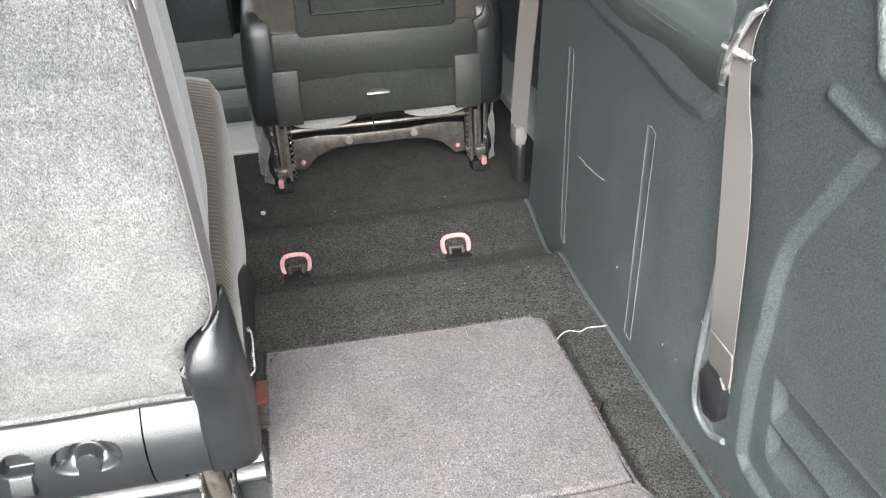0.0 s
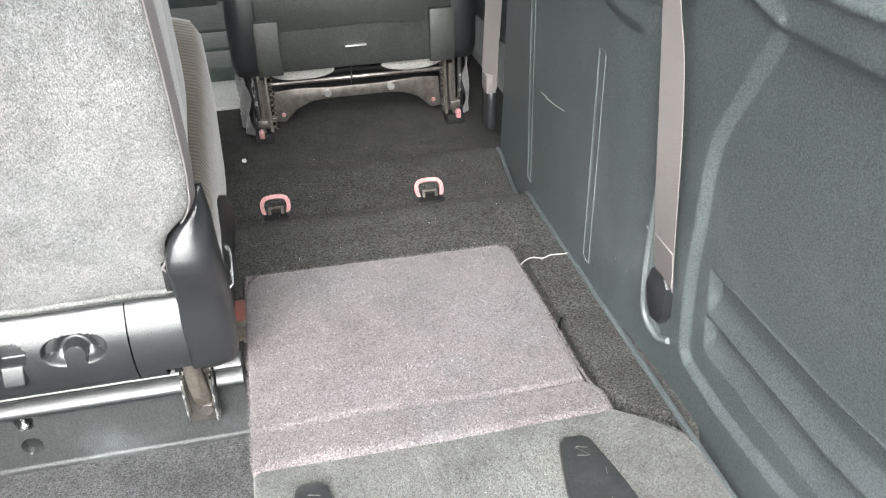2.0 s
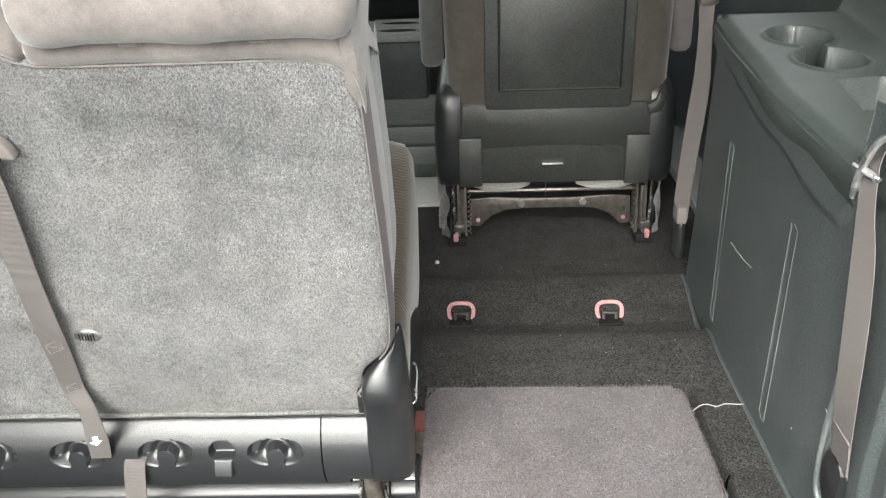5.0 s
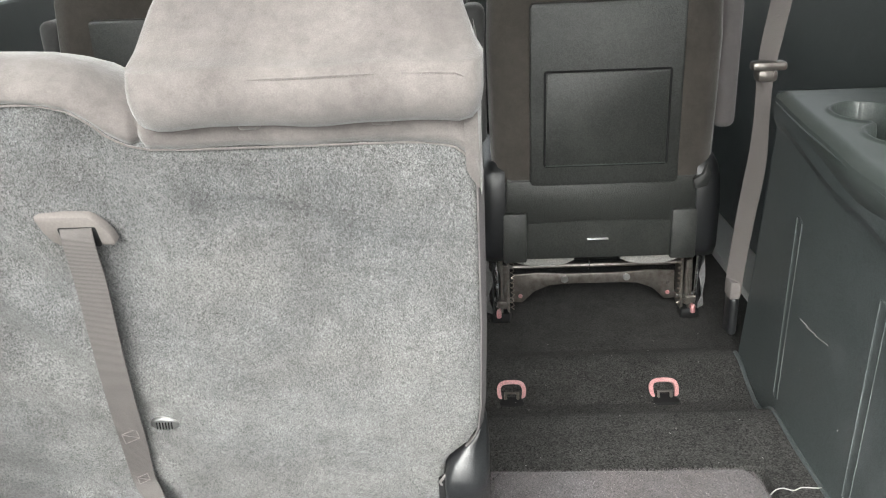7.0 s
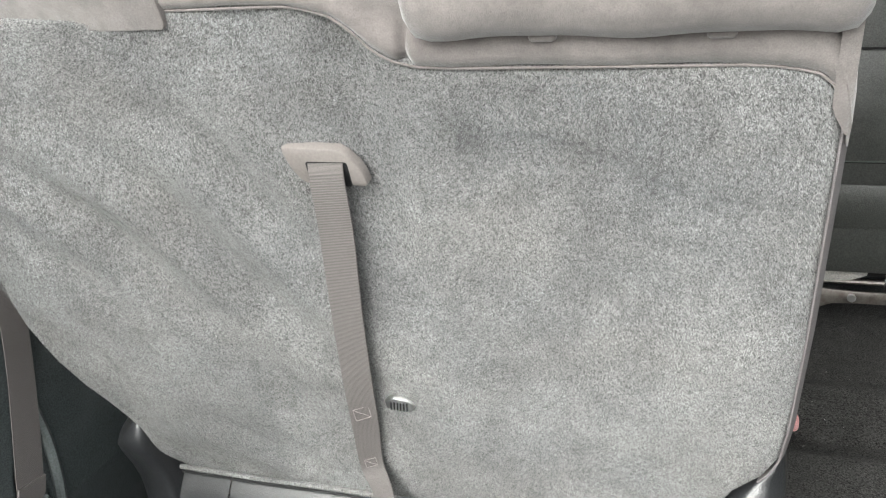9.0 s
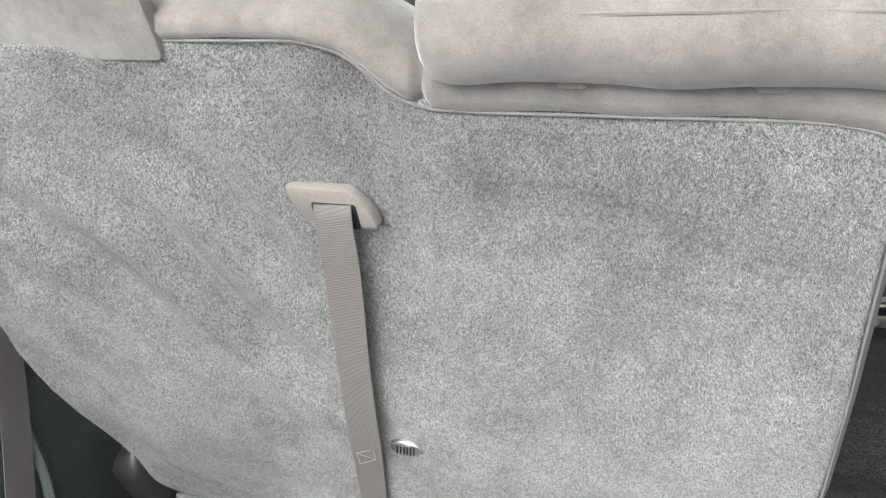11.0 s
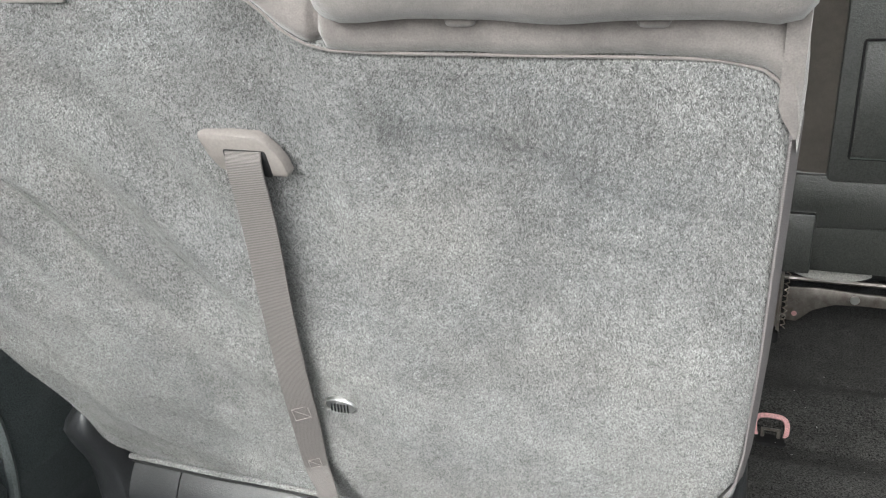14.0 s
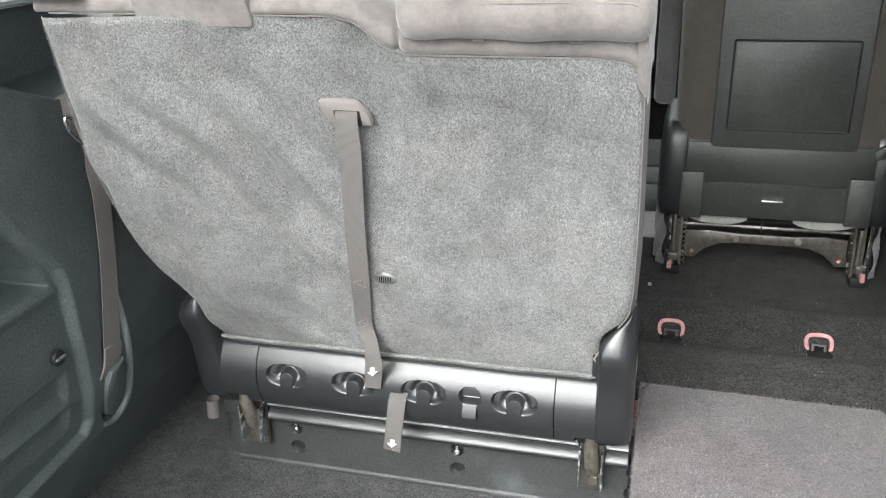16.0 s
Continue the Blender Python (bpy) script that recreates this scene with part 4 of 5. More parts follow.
part("torn_tuft", tube([(-0.088, 0.772, 0.50), (-0.092, 0.766, 0.512), (-0.084, 0.764, 0.525)], 0.0018, 5), M_SEAM, seat)
part("shield_gap", rbox(-0.094, -0.085, 0.768, 0.79, 0.478, 0.515, 0.002), M_DARK, seat)

# cushion and its brackets
crow = []
for y, z0, z1, s in ((0.90, 0.34, 0.47, 0.0), (1.0, 0.34, 0.50, 0.0), (1.2, 0.335, 0.565, 0.0), (1.32, 0.34, 0.610, 0.0), (1.385, 0.35, 0.632, 0.002), (1.42, 0.38, 0.628, 0.008), (1.445, 0.42, 0.600, 0.02), (1.45, 0.45, 0.56, 0.04)):
    xa, xb = -0.775 + s, -0.046 - s
    crow.append([(xa, y, z0), (xa - 0.004, y, (z0 + z1) / 2), (xa, y, z1 - 0.03), (xa + 0.012, y, z1 - 0.008), (xa + 0.04, y, z1), (xa + 0.3, y, z1 + 0.006), (xb - 0.3, y, z1 + 0.006), (xb - 0.04, y, z1), (xb - 0.012, y, z1 - 0.008), (xb, y, z1 - 0.03), (xb + 0.004, y, (z0 + z1) / 2), (xb, y, z0)])
part("cushion", loft(crow, around=True, caps=True), M_CUSH, seat, "brown ribbed cloth cushion", sharp=50)
part("cushion_base", rbox(-0.77, -0.066, 0.98, 1.40, 0.262, 0.345, 0.01), M_BLACK, seat)
part("side_bracket", prism([(0.93, 0.292), (1.10, 0.285), (1.315, 0.272), (1.318, 0.290), (1.20, 0.385), (1.09, 0.440), (1.055, 0.447), (1.02, 0.43), (0.95, 0.37)], lambda u, v, w: (w, u, v), -0.060, -0.040, 0.006), M_BLACK, seat)
part("bright_link", tube(smooth_path([(-0.040, 0.940, 0.362), (-0.0335, 0.945, 0.367), (-0.033, 0.960, 0.377), (-0.033, 0.990, 0.391), (-0.038, 1.005, 0.396)]), 0.0028), M_CHROME, seat)


def hinge(x, parent_seat):
    base = part("hinge_plate", rbox(x - 0.021, x + 0.021, 0.846, 0.857, 0.206, 0.318, 0.002), M_STEEL, parent_seat, "worn steel hinge plate")
    for s in (-1, 1):
        part("cheek", rbox(x + s * 0.019 - 0.002, x + s * 0.019 + 0.002, 0.818, 0.846, 0.225, 0.300, 0.002), M_CHROME, base)
    part("arm", tube([(x, 0.815, 0.354), (x, 0.815, 0.345), (x, 0.816, 0.320), (x + 0.001, 0.822, 0.292), (x + 0.002, 0.832, 0.262), (x + 0.002, 0.845, 0.246)], [0.005, 0.009, 0.0115, 0.0125, 0.0125, 0.009], 12), M_RUST, base, "brown worn hinge arm")
    part("bolt", disc((x + 0.003, 0.847, 0.229), (0, -1, 0), 0.0105, 0.007, 6, 0.001), M_STEEL, base)
    part("pocket", rbox(x - 0.024, x + 0.024, 0.828, 0.832, 0.312, 0.356, 0.001), M_DARK, base)


hinge(-0.093, seat)
hinge(-0.722, seat)
tab = part("pull_tab", ribbon([(-0.408, 0.776, 0.404), (-0.409, 0.7655, 0.399), (-0.413, 0.7645, 0.375), (-0.420, 0.768, 0.335), (-0.429, 0.776, 0.284)], [sx] * 5, 0.030, 0.0022), M_STRAP, seat, "short grey webbing pull tab")
arrow((-0.4258, 0.7718, 0.302), (1, 0, 0), (-0.17, 0.15, -1), 0.0105, tab)
part("web_loop", tube([(-0.805, 0.835, 0.262), (-0.803, 0.835, 0.30)], 0.0125, 14, caps=False), M_STRAP, seat, "grey webbing loop")

hem = [sp(x, 0.4685 + 0.0012 * math.sin(x * 33), 0.002) for x in np.linspace(-0.732, -0.090, 60)]
part("hem", tube([p + Vector((0, 0.0010, 0.0015)) for p in hem], 0.0032, 8), M_BACK, seat, "folded carpet hem")
part("hem_gap", tube([p + Vector((0, 0.002, -0.0068)) for p in hem], 0.0012, 6), M_DARK, seat)

# ---- front wall of the rear well, with the rail ----
well_trim = thing("well_trim", (-0.15, 0.87, 0.14), "scuffed grey-black plastic panel across the front of the rear well", "panel")


def well_place(U, V):
    Z = 0.146 + V * 0.157
    Y = 0.868 - 0.0025 * (1 - step(Z, 0.150, 0.158)) + 0.0015 * soft_noise(U, Z, 20, 21)
    cut = np.zeros(U.shape)
    for cx in (-0.652, -0.336, -0.022):
        cut = np.maximum(cut, 1 - step(np.hypot(U - cx, Z - 0.234), 0.0105, 0.012))
        cut = np.maximum(cut, 1 - step(np.hypot(U - cx, Z - 0.192), 0.0125, 0.014))
    corner = np.clip((U + 0.76) * -1, 0, 1)
    return U, Y + 0.02 * cut + 0.3 * np.clip(corner - 0.02, 0, 1), Z


field("face", np.linspace(-0.800, -0.031, 400), np.linspace(0, 1, 90), well_place, M_RAIL, well_trim, sharp=60)
for cx in (-0.652, -0.336, -0.022):
    part("hole_backing", rbox(cx - 0.016, cx + 0.016, 0.880, 0.884, 0.172, 0.25, 0), M_DARK, well_trim)
    part("clip", disc((cx, 0.884, 0.232), (0, -1, 0), 0.0055, 0.022, 12), M_CHROME, well_trim, "small bright fixing clip")
    part("clip_stem", rbox(cx - 0.0025, cx + 0.0025, 0.864, 0.87, 0.236, 0.246, 0.001), M_CHROME, well_trim)
for x0, x1 in ((-0.695, -0.116), (-0.070, -0.033)):
    rl = part("rail", loft([[(x, y, z) for y, z in ((0.872, 0.312), (0.860, 0.311), (0.853, 0.307), (0.845, 0.299), (0.843, 0.295), (0.845, 0.291), (0.855, 0.289), (0.857, 0.286), (0.852, 0.283), (0.842, 0.274), (0.839, 0.269), (0.841, 0.264), (0.850, 0.261), (0.867, 0.260))] for x in (x0, x1)], caps=False), M_BLACK, well_trim, "double-ribbed rail", sharp=80)
    # the gloss on the rail's two ribs, put in as bright bars
    for y, z in ((0.8455, 0.2965), (0.8420, 0.2680)):
        part("rib", tube([(x0, y, z), ((x0 + x1) / 2, y, z), (x1, y, z)], 0.0024, 10), M_BRIGHT, rl, "bright bar drawing the rib's highlight")
part("rail_end", rbox(-0.79, -0.735, 0.850, 0.90, 0.262, 0.292, 0.004), M_RAIL, well_trim)
part("top_strip", rbox(-0.79, -0.045, 0.862, 0.90, 0.306, 0.313, 0.001), M_DARK, well_trim)
part("red_tag", rbox(-0.056, -0.021, 0.975, 1.028, 0.272, 0.2835, 0.003), M_TAG, well_trim, "small red tag between the seats")

part("hinge_stub", rbox(-0.052, -0.022, 0.925, 0.972, 0.272, 0.2825, 0.003), M_RUST, well_trim, "brown worn hinge stub")

# ---- folded third-row seat ----
fold = thing("folded_seat", (0.24, 0.4, 0.14), "third-row seat folded flat, its grey carpet back up", "seat")
OUT = [(-0.022, 0.622), (0.428, 0.638), (0.470, 0.606), (0.500, 0.572), (0.508, 0.545), (0.509, 0.30), (0.500, 0.245), (0.480, 0.20), (0.44, 0.13), (0.36, 0.10), (0.02, 0.10), (-0.015, 0.12), (-0.026, 0.16)]


def fold_place(U, V):
    Y = 0.100 + V * 0.535
    lo = np.interp(Y, [0.10, 0.12, 0.16, 0.622], [0.02, -0.012, -0.026, -0.022])
    hi = np.interp(Y, [0.10, 0.13, 0.20, 0.245, 0.30, 0.545, 0.572, 0.606, 0.638], [0.36, 0.44, 0.480, 0.500, 0.509, 0.508, 0.500, 0.470, 0.426])
    X = lo + U * (hi - lo)
    d = np.minimum(np.minimum(X - lo, (hi - X)), np.minimum(Y - 0.10, (0.637 - Y) * 2))
    Z = 0.297 - 0.012 * (1 - np.sqrt(1 - np.clip(1 - d / 0.014, 0, 1) ** 2))
    crease = np.exp(-((X - 0.2) / 0.09) ** 2) * np.exp(-((Y - 0.42) / 0.13) ** 2)
    for turn, size, seed in ((0.55, 60, 80), (-0.35, 75, 81), (0.1, 95, 82)):
        line = soft_noise(X * math.cos(turn) + Y * math.sin(turn), 0.42 * (Y * math.cos(turn) - X * math.sin(turn)), size, seed)
        Z = Z - crease * 0.0042 * np.exp(-(line / 0.075) ** 2)
    Z = Z + 0.0016 * soft_noise(X, Y, 22, 31)
    return X, Y, Z


field("backrest", np.linspace(0, 1, 300), np.linspace(0, 1, 260), fold_place, M_FOLD, fold, "grey-green napped carpet back", sharp=80)
nap("backrest_nap", fold_place, 140000, 0.0026, 0.0010, M_NAP_FOLD, fold, 62, lambda X, Y, Z: 4.5 * soft_noise(X, Y, 17, 72), 0.9)
part("body", prism([(x * 0.997 + 0.0006, y - 0.001) for x, y in OUT], lambda u, v, w: (u, v, w), 0.142, 0.288, 0.004), M_BACK, fold, "grey carpet edge")


def flap_place(U, V):
    far = 1.058 + 0.006 * np.clip(1 - U / 0.85, 0, 1)
    Y = 0.626 + V * (far - 0.626)
    wide = 0.012 * (1 - step(Y, 0.655, 0.70))
    r = np.clip((Y - (far - 0.042)) / 0.042, 0, 1)
    nick = 0.027 * (1 - np.sqrt(1 - r ** 2))
    lo, hi = -0.022 + nick * 1.2, 0.4135 + wide - nick * 1.2
    X = lo + U * (hi - lo)
    d = np.minimum(np.minimum(X - lo, hi - X), np.minimum(Y - 0.626, far - Y))
    Z = 0.305 + 0.004 * np.sin(np.clip((Y - 0.70) / 0.35, 0, 1) * math.pi) - 0.011 * (1 - np.sqrt(1 - np.clip(1 - d / 0.012, 0, 1) ** 2))
    Z = Z - 0.006 * np.exp(-((Y - 0.690 - 0.004 * np.sin(X * 14)) / 0.0035) ** 2)
    Z = Z + 0.0012 * soft_noise(X, Y, 26, 41) - 0.003 * step(Y, 0.9, 1.05)
    return X, Y, Z


field("hinge_flap", np.linspace(0, 1, 160), np.linspace(0, 1, 170), flap_place, M_MAT, fold, "mauve-grey carpet hinge flap", sharp=80)
nap("flap_nap", flap_place, 110000, 0.0028, 0.0011, M_NAP_FLAP, fold, 63, lambda X, Y, Z: 2.0 * soft_noise(X, Y, 60, 73), 1.5)
part("flap_under", prism([(-0.019, 0.630), (0.42, 0.630), (0.409, 0.70), (0.409, 1.02), (0.39, 1.035), (0.0, 1.030), (-0.018, 1.02)], lambda u, v, w: (u, v, w), 0.270, 0.288, 0.002), M_MAT, fold)


def skid(x0, x1):
    """A long plastic skid with a tapered nose and a moulded mark."""
    m = (x0 + x1) / 2
    poly = [(x0 + 0.002, 0.285), (x1 - 0.002, 0.285), (x1, 0.30), (x1, 0.478), (x1 - 0.006, 0.515), (m + 0.018, 0.578), (m + 0.010, 0.586), (m - 0.014, 0.586), (m - 0.020, 0.578), (x0 + 0.004, 0.515), (x0, 0.47), (x0, 0.30)]
    k = part("skid", prism(poly, lambda u, v, w: (u, v, w), 0.292, 0.3115, 0.006), M_PAD, fold, "black plastic skid")
    bm = bmesh.new()
    tube(smooth_path([(m + 0.008, 0.562, 0.3118), (m - 0.006, 0.565, 0.3118), (m + 0.006, 0.550, 0.3118), (m - 0.008, 0.552, 0.3118)], 4), 0.0008, 5, bm)
    part("mark", bm, M_SHELL, k)
    part("tail", rbox(x0 + 0.002, x1 - 0.002, 0.277, 0.294, 0.292, 0.3085, 0.006, 3), M_RIB, k, "worn pale skid end")


    rk = random.Random(int(x0 * 1000))
    for _ in range(14):
        u, v = rk.uniform(x0 + 0.008, x1 - 0.008), rk.choice([rk.uniform(0.29, 0.36), rk.uniform(0.29, 0.52)])
        part("scratch", tube([(u, v, 0.3117), (u + rk.uniform(-0.003, 0.003), v + rk.uniform(0.003, 0.022), 0.3117)], rk.uniform(0.0002, 0.0004), 4), M_RIB, k)


skid(0.007, 0.083)
skid(0.322, 0.397)
part("strap_bezel", prism(rounded(0.172, 0.238, 0.264, 0.298, 0.006), lambda u, v, w: (u, v, w), 0.294, 0.3035, 0.003), M_BEZEL, fold, "taupe plastic strap bezel")
part("pull_strap", ribbon([(0.207, 0.283, 0.303), (0.207, 0.297, 0.309), (0.207, 0.33, 0.322), (0.204, 0.385, 0.342), (0.203, 0.412, 0.350), (0.200, 0.417, 0.345), (0.198, 0.40, 0.330), (0.198, 0.35, 0.314), (0.202, 0.30, 0.307)], [sx + Vector((0, 0, 0.15))] * 9, 0.025, 0.0016), M_STRAP, fold, "looped taupe pull strap")

def fringe(name, pts, out, count, length, parent, mat, seed):
    """Loose fibres along an edge: thin three-sided blades that lean outwards."""
    rg = random.Random(seed)
    vs, fs = [], []
    pts = [Vector(p) for p in pts]
    for k in range(count):
        t = rg.uniform(0, len(pts) - 1.001)
        i = int(t)
        p = pts[i].lerp(pts[i + 1], t - i)
        o = out(p)
        d = (o + Vector((rg.uniform(-0.8, 0.8), rg.uniform(-0.8, 0.8), rg.uniform(-0.5, 0.8)))).normalized() * length * rg.uniform(0.5, 1.3)
        s = d.orthogonal().normalized() * 0.00035
        p = p + Vector((rg.uniform(-1, 1), rg.uniform(-1, 1), rg.uniform(-1, 1))) * 0.0015
        n0 = len(vs)
        vs += [p - s, p + s, p + d]
        fs.append((n0, n0 + 1, n0 + 2))
    me = bpy.data.meshes.new(name)
    me.from_pydata([tuple(v) for v in vs], [], fs)
    me.materials.append(mat)
    ob = new(name, me)
    ob.parent = parent
    ob.matrix_parent_inverse = Matrix.Translation(-parent.location)
    ob["kind"] = "stuff"
    return ob


fringe("nap_fringe", [sp(interp(z, BACK_L), z, 0.008) for z in np.linspace(0.57, 1.03, 40)], lambda p: Vector((-0.9, -0.3, -0.1)), 4200, 0.004, seat, M_BACK, 50)
rim = [(-0.021, 0.63, 0.300), (-0.021, 0.80, 0.303), (-0.020, 1.02, 0.301), (-0.012, 1.050, 0.299), (0.0, 1.060, 0.298), (0.2, 1.060, 0.298), (0.370, 1.056, 0.298), (0.395, 1.046, 0.298), (0.410, 1.02, 0.300), (0.413, 0.85, 0.303), (0.414, 0.70, 0.302), (0.424, 0.66, 0.300), (0.424, 0.63, 0.299)]
fringe("flap_fringe", smooth_path(rim, 8), lambda p: (p - Vector((0.2, 0.85, 0.26))).normalized(), 5200, 0.0042, fold, M_MAT, 51)
rim2 = [(0.428, 0.634, 0.292), (0.470, 0.602, 0.292), (0.500, 0.568, 0.292), (0.507, 0.54, 0.292), (0.508, 0.30, 0.292), (0.499, 0.245, 0.292), (0.479, 0.20, 0.292)]
fringe("back_fringe", smooth_path(rim2, 8), lambda p: Vector((0.8, 0.1, 0.5)), 2200, 0.004, fold, M_FOLD, 52)
FM = Matrix.Translation((0.103, -0.343, -0.013)) @ Matrix.Diagonal((1.018, 1.018, 1, 1)) @ Matrix.Translation((-0.103, 0.343, 0))
for o in fold.children_recursive:
    o.data.transform(FM)

# carpeted filler beside the flap
def filler_place(U, V):
    Y = 0.550 + V * 0.318
    lo = np.interp(Y, [0.55, 0.595, 0.632, 0.664, 0.705, 1.0], [0.545, 0.528, 0.497, 0.456, 0.4415, 0.4415])
    k = np.clip((U - 0.12) / 0.88, 0, 1)
    X = lo + k * (0.548 - lo)
    Z = 0.278 + 0.0015 * soft_noise(X, Y, 40, 3)
    Z = Z - 0.012 * (1 - np.sqrt(1 - np.clip(1 - (X - lo) / 0.012, 0, 1) ** 2)) - 0.115 * np.clip(1 - U / 0.12, 0, 1)
    return X, Y, Z


fill = field("carpet_filler", np.concatenate([np.linspace(0, 0.12, 4), np.linspace(0.125, 1, 40)]), np.linspace(0, 1, 60), filler_place, M_DECK, sharp=80)
part("filler_core", rbox(-0.018, 0.428, 0.665, 0.90, 0.147, 0.225, 0.002), M_DARK, fill)
tagged(fill, "black carpeted filler beside the folded seat", "floor", kind="structure")
crack = thing("loose_thread", (0.45, 1.02, 0.295), "pale loose thread lying on the black carpet", "thread")
part("thread", tube(smooth_path([(0.420, 1.012, 0.284), (0.436, 1.030, 0.281), (0.450, 1.036, 0.280), (0.466, 1.030, 0.280), (0.482, 1.038, 0.279), (0.504, 1.036, 0.279), (0.512, 1.034, 0.281)], 5), 0.0010, 6), M_LINT, crack)

# ---- seat belts ----
belt = thing("seat_belt", (0.5, 0.71, 0.38), "taupe third-row seat belt hanging down the slate side trim", "seat belt")
part("webbing", ribbon([(0.516, 0.708, 0.430), (0.508, 0.700, 0.470), (0.499, 0.691, 0.52), (0.492, 0.686, 0.58), (0.486, 0.685, 0.66), (0.480, 0.688, 0.74), (0.475, 0.692, 0.79), (0.473, 0.692, 0.832), (0.482, 0.682, 0.872), (0.50, 0.67, 0.93), (0.53, 0.65, 1.05), (0.60, 0.64, 1.30)],
                       [(-0.03, 1, 0), (-0.06, 1, 0), (-0.10, 1, 0), (-0.14, 1, 0), (-0.16, 1, 0), (-0.16, 1, 0), (-0.12, 1, 0), (-0.05, 0.95, -0.2), (0.6, 0.8, 0), (0.6, 0.8, 0), (0.6, 0.8, 0), (0.6, 0.8, 0)], [0.046, 0.046, 0.046, 0.046, 0.046, 0.042, 0.034, 0.03, 0.034, 0.044, 0.046, 0.046], 0.0011), M_BELT, belt, "woven taupe webbing")
part("sewn_end", ribbon([(0.513, 0.707, 0.440), (0.508, 0.700, 0.466), (0.502, 0.695, 0.496)], [(-0.03, 1, 0)] * 3, 0.0465, 0.0024), M_BELT, belt, "sewn doubled end")
part("anchor", prism([(0.690, 0.385), (0.702, 0.368), (0.722, 0.364), (0.738, 0.380), (0.744, 0.412), (0.734, 0.436), (0.700, 0.440), (0.688, 0.430)], lambda u, v, w: (0.527 - w, u, v), 0.0, 0.018, 0.005), M_BLACK, belt, "black anchor cover")
part("pocket_rim", tube(smooth_path([(float(px(z)) + d, y, z) for y, z, d in ((0.728, 0.60, 0.010), (0.738, 0.53, 0.008), (0.750, 0.45, 0.006), (0.756, 0.395, 0.006), (0.755, 0.358, 0.006), (0.742, 0.340, 0.007), (0.716, 0.335, 0.009), (0.688, 0.348, 0.011))], 5), 0.0046, 8), M_RIB, side_trim, "pale rim of the belt pocket")
buckle = part("clip", tube(smooth_path([(0.470, 0.716, 0.797), (0.466, 0.706, 0.822), (0.466, 0.694, 0.848), (0.470, 0.682, 0.872), (0.478, 0.674, 0.880)], 4), 0.0042, 8), M_BRIGHT, belt, "bright metal tongue")
part("bar", tube([(0.464, 0.712, 0.836), (0.472, 0.680, 0.832)], 0.0045, 8), M_BRIGHT, buckle)
part("stop", disc((0.474, 0.680, 0.832), (0, -1, 0.1), 0.0032, 0.005, 12), M_CHROME, buckle)

belt2 = thing("seat_belt", (0.50, 1.5, 0.3), "taupe second-row seat belt beside the side trim's front end", "seat belt")
part("webbing", ribbon([(0.512, 1.545, 0.40), (0.508, 1.525, 0.47), (0.503, 1.480, 0.61), (0.497, 1.435, 0.72), (0.488, 1.410, 0.81), (0.482, 1.395, 0.89), (0.494, 1.40, 0.98), (0.56, 1.43, 1.35)], [(0.5, -1, 0)] * 8, [0.046, 0.046, 0.046, 0.044, 0.036, 0.04, 0.046, 0.046], 0.0011), M_BELT, belt2)
part("sewn_end", rbox(0.500, 0.522, 1.524, 1.566, 0.385, 0.425, 0.004), M_BELT, belt2)
part("anchor", rbox(0.502, 0.522, 1.522, 1.568, 0.300, 0.392, 0.010, 3), M_BLACK, belt2, "black anchor sleeve")
part("tongue", rbox(0.452, 0.512, 1.372, 1.400, 0.893, 0.909, 0.006, bm=rbox(0.464, 0.500, 1.378, 1.412, 0.872, 0.895, 0.008)), M_STEEL, belt2, "dull steel belt tongue bar")

belt3 = thing("seat_belt", (-0.9, 0.7, 0.36), "taupe third-row seat belt hanging beside the raised seat", "seat belt")
part("webbing", ribbon([(-0.918, 0.704, 0.41), (-0.908, 0.712, 0.445), (-0.902, 0.719, 0.50), (-0.898, 0.731, 0.58), (-0.896, 0.739, 0.64), (-0.896, 0.749, 0.73), (-0.898, 0.750, 0.775), (-0.897, 0.742, 0.812), (-0.899, 0.724, 0.85), (-0.906, 0.710, 0.90)], [(0.0, 1, 0.1)] * 5 + [(0.1, 1, 0.2), (0.3, 1, 0.3), (0.5, 0.8, 0), (0.5, 0.8, 0), (0.5, 0.8, 0)], [0.046, 0.046, 0.046, 0.044, 0.042, 0.038, 0.034, 0.018, 0.02, 0.03], 0.0011), M_BELT, belt3)
part("sewn_end", ribbon([(-0.917, 0.703, 0.412), (-0.907, 0.711, 0.440), (-0.903, 0.716, 0.468)], [(0.0, 1, 0.1)] * 3, 0.0465, 0.0030), M_BELT, belt3, "sewn doubled end")
part("anchor", prism([(0.692, 0.360), (0.700, 0.335), (0.720, 0.318), (0.742, 0.325), (0.750, 0.352), (0.748, 0.41), (0.735, 0.436), (0.700, 0.425), (0.690, 0.40)], lambda u, v, w: (-0.957 + 0.34 * (v - 0.30) * (v < 0.42) + 0.0408 * (v >= 0.42) + w, u, v), 0.0, 0.016, 0.006), M_PANEL, belt3, "slate anchor cover")
part("tongue", tube(smooth_path([(-0.886, 0.744, 0.805), (-0.888, 0.733, 0.835), (-0.892, 0.716, 0.862), (-0.898, 0.704, 0.868), (-0.898, 0.706, 0.848), (-0.892, 0.724, 0.822)], 4), 0.0034, 8), M_CHROME, belt3, "bright metal tongue")

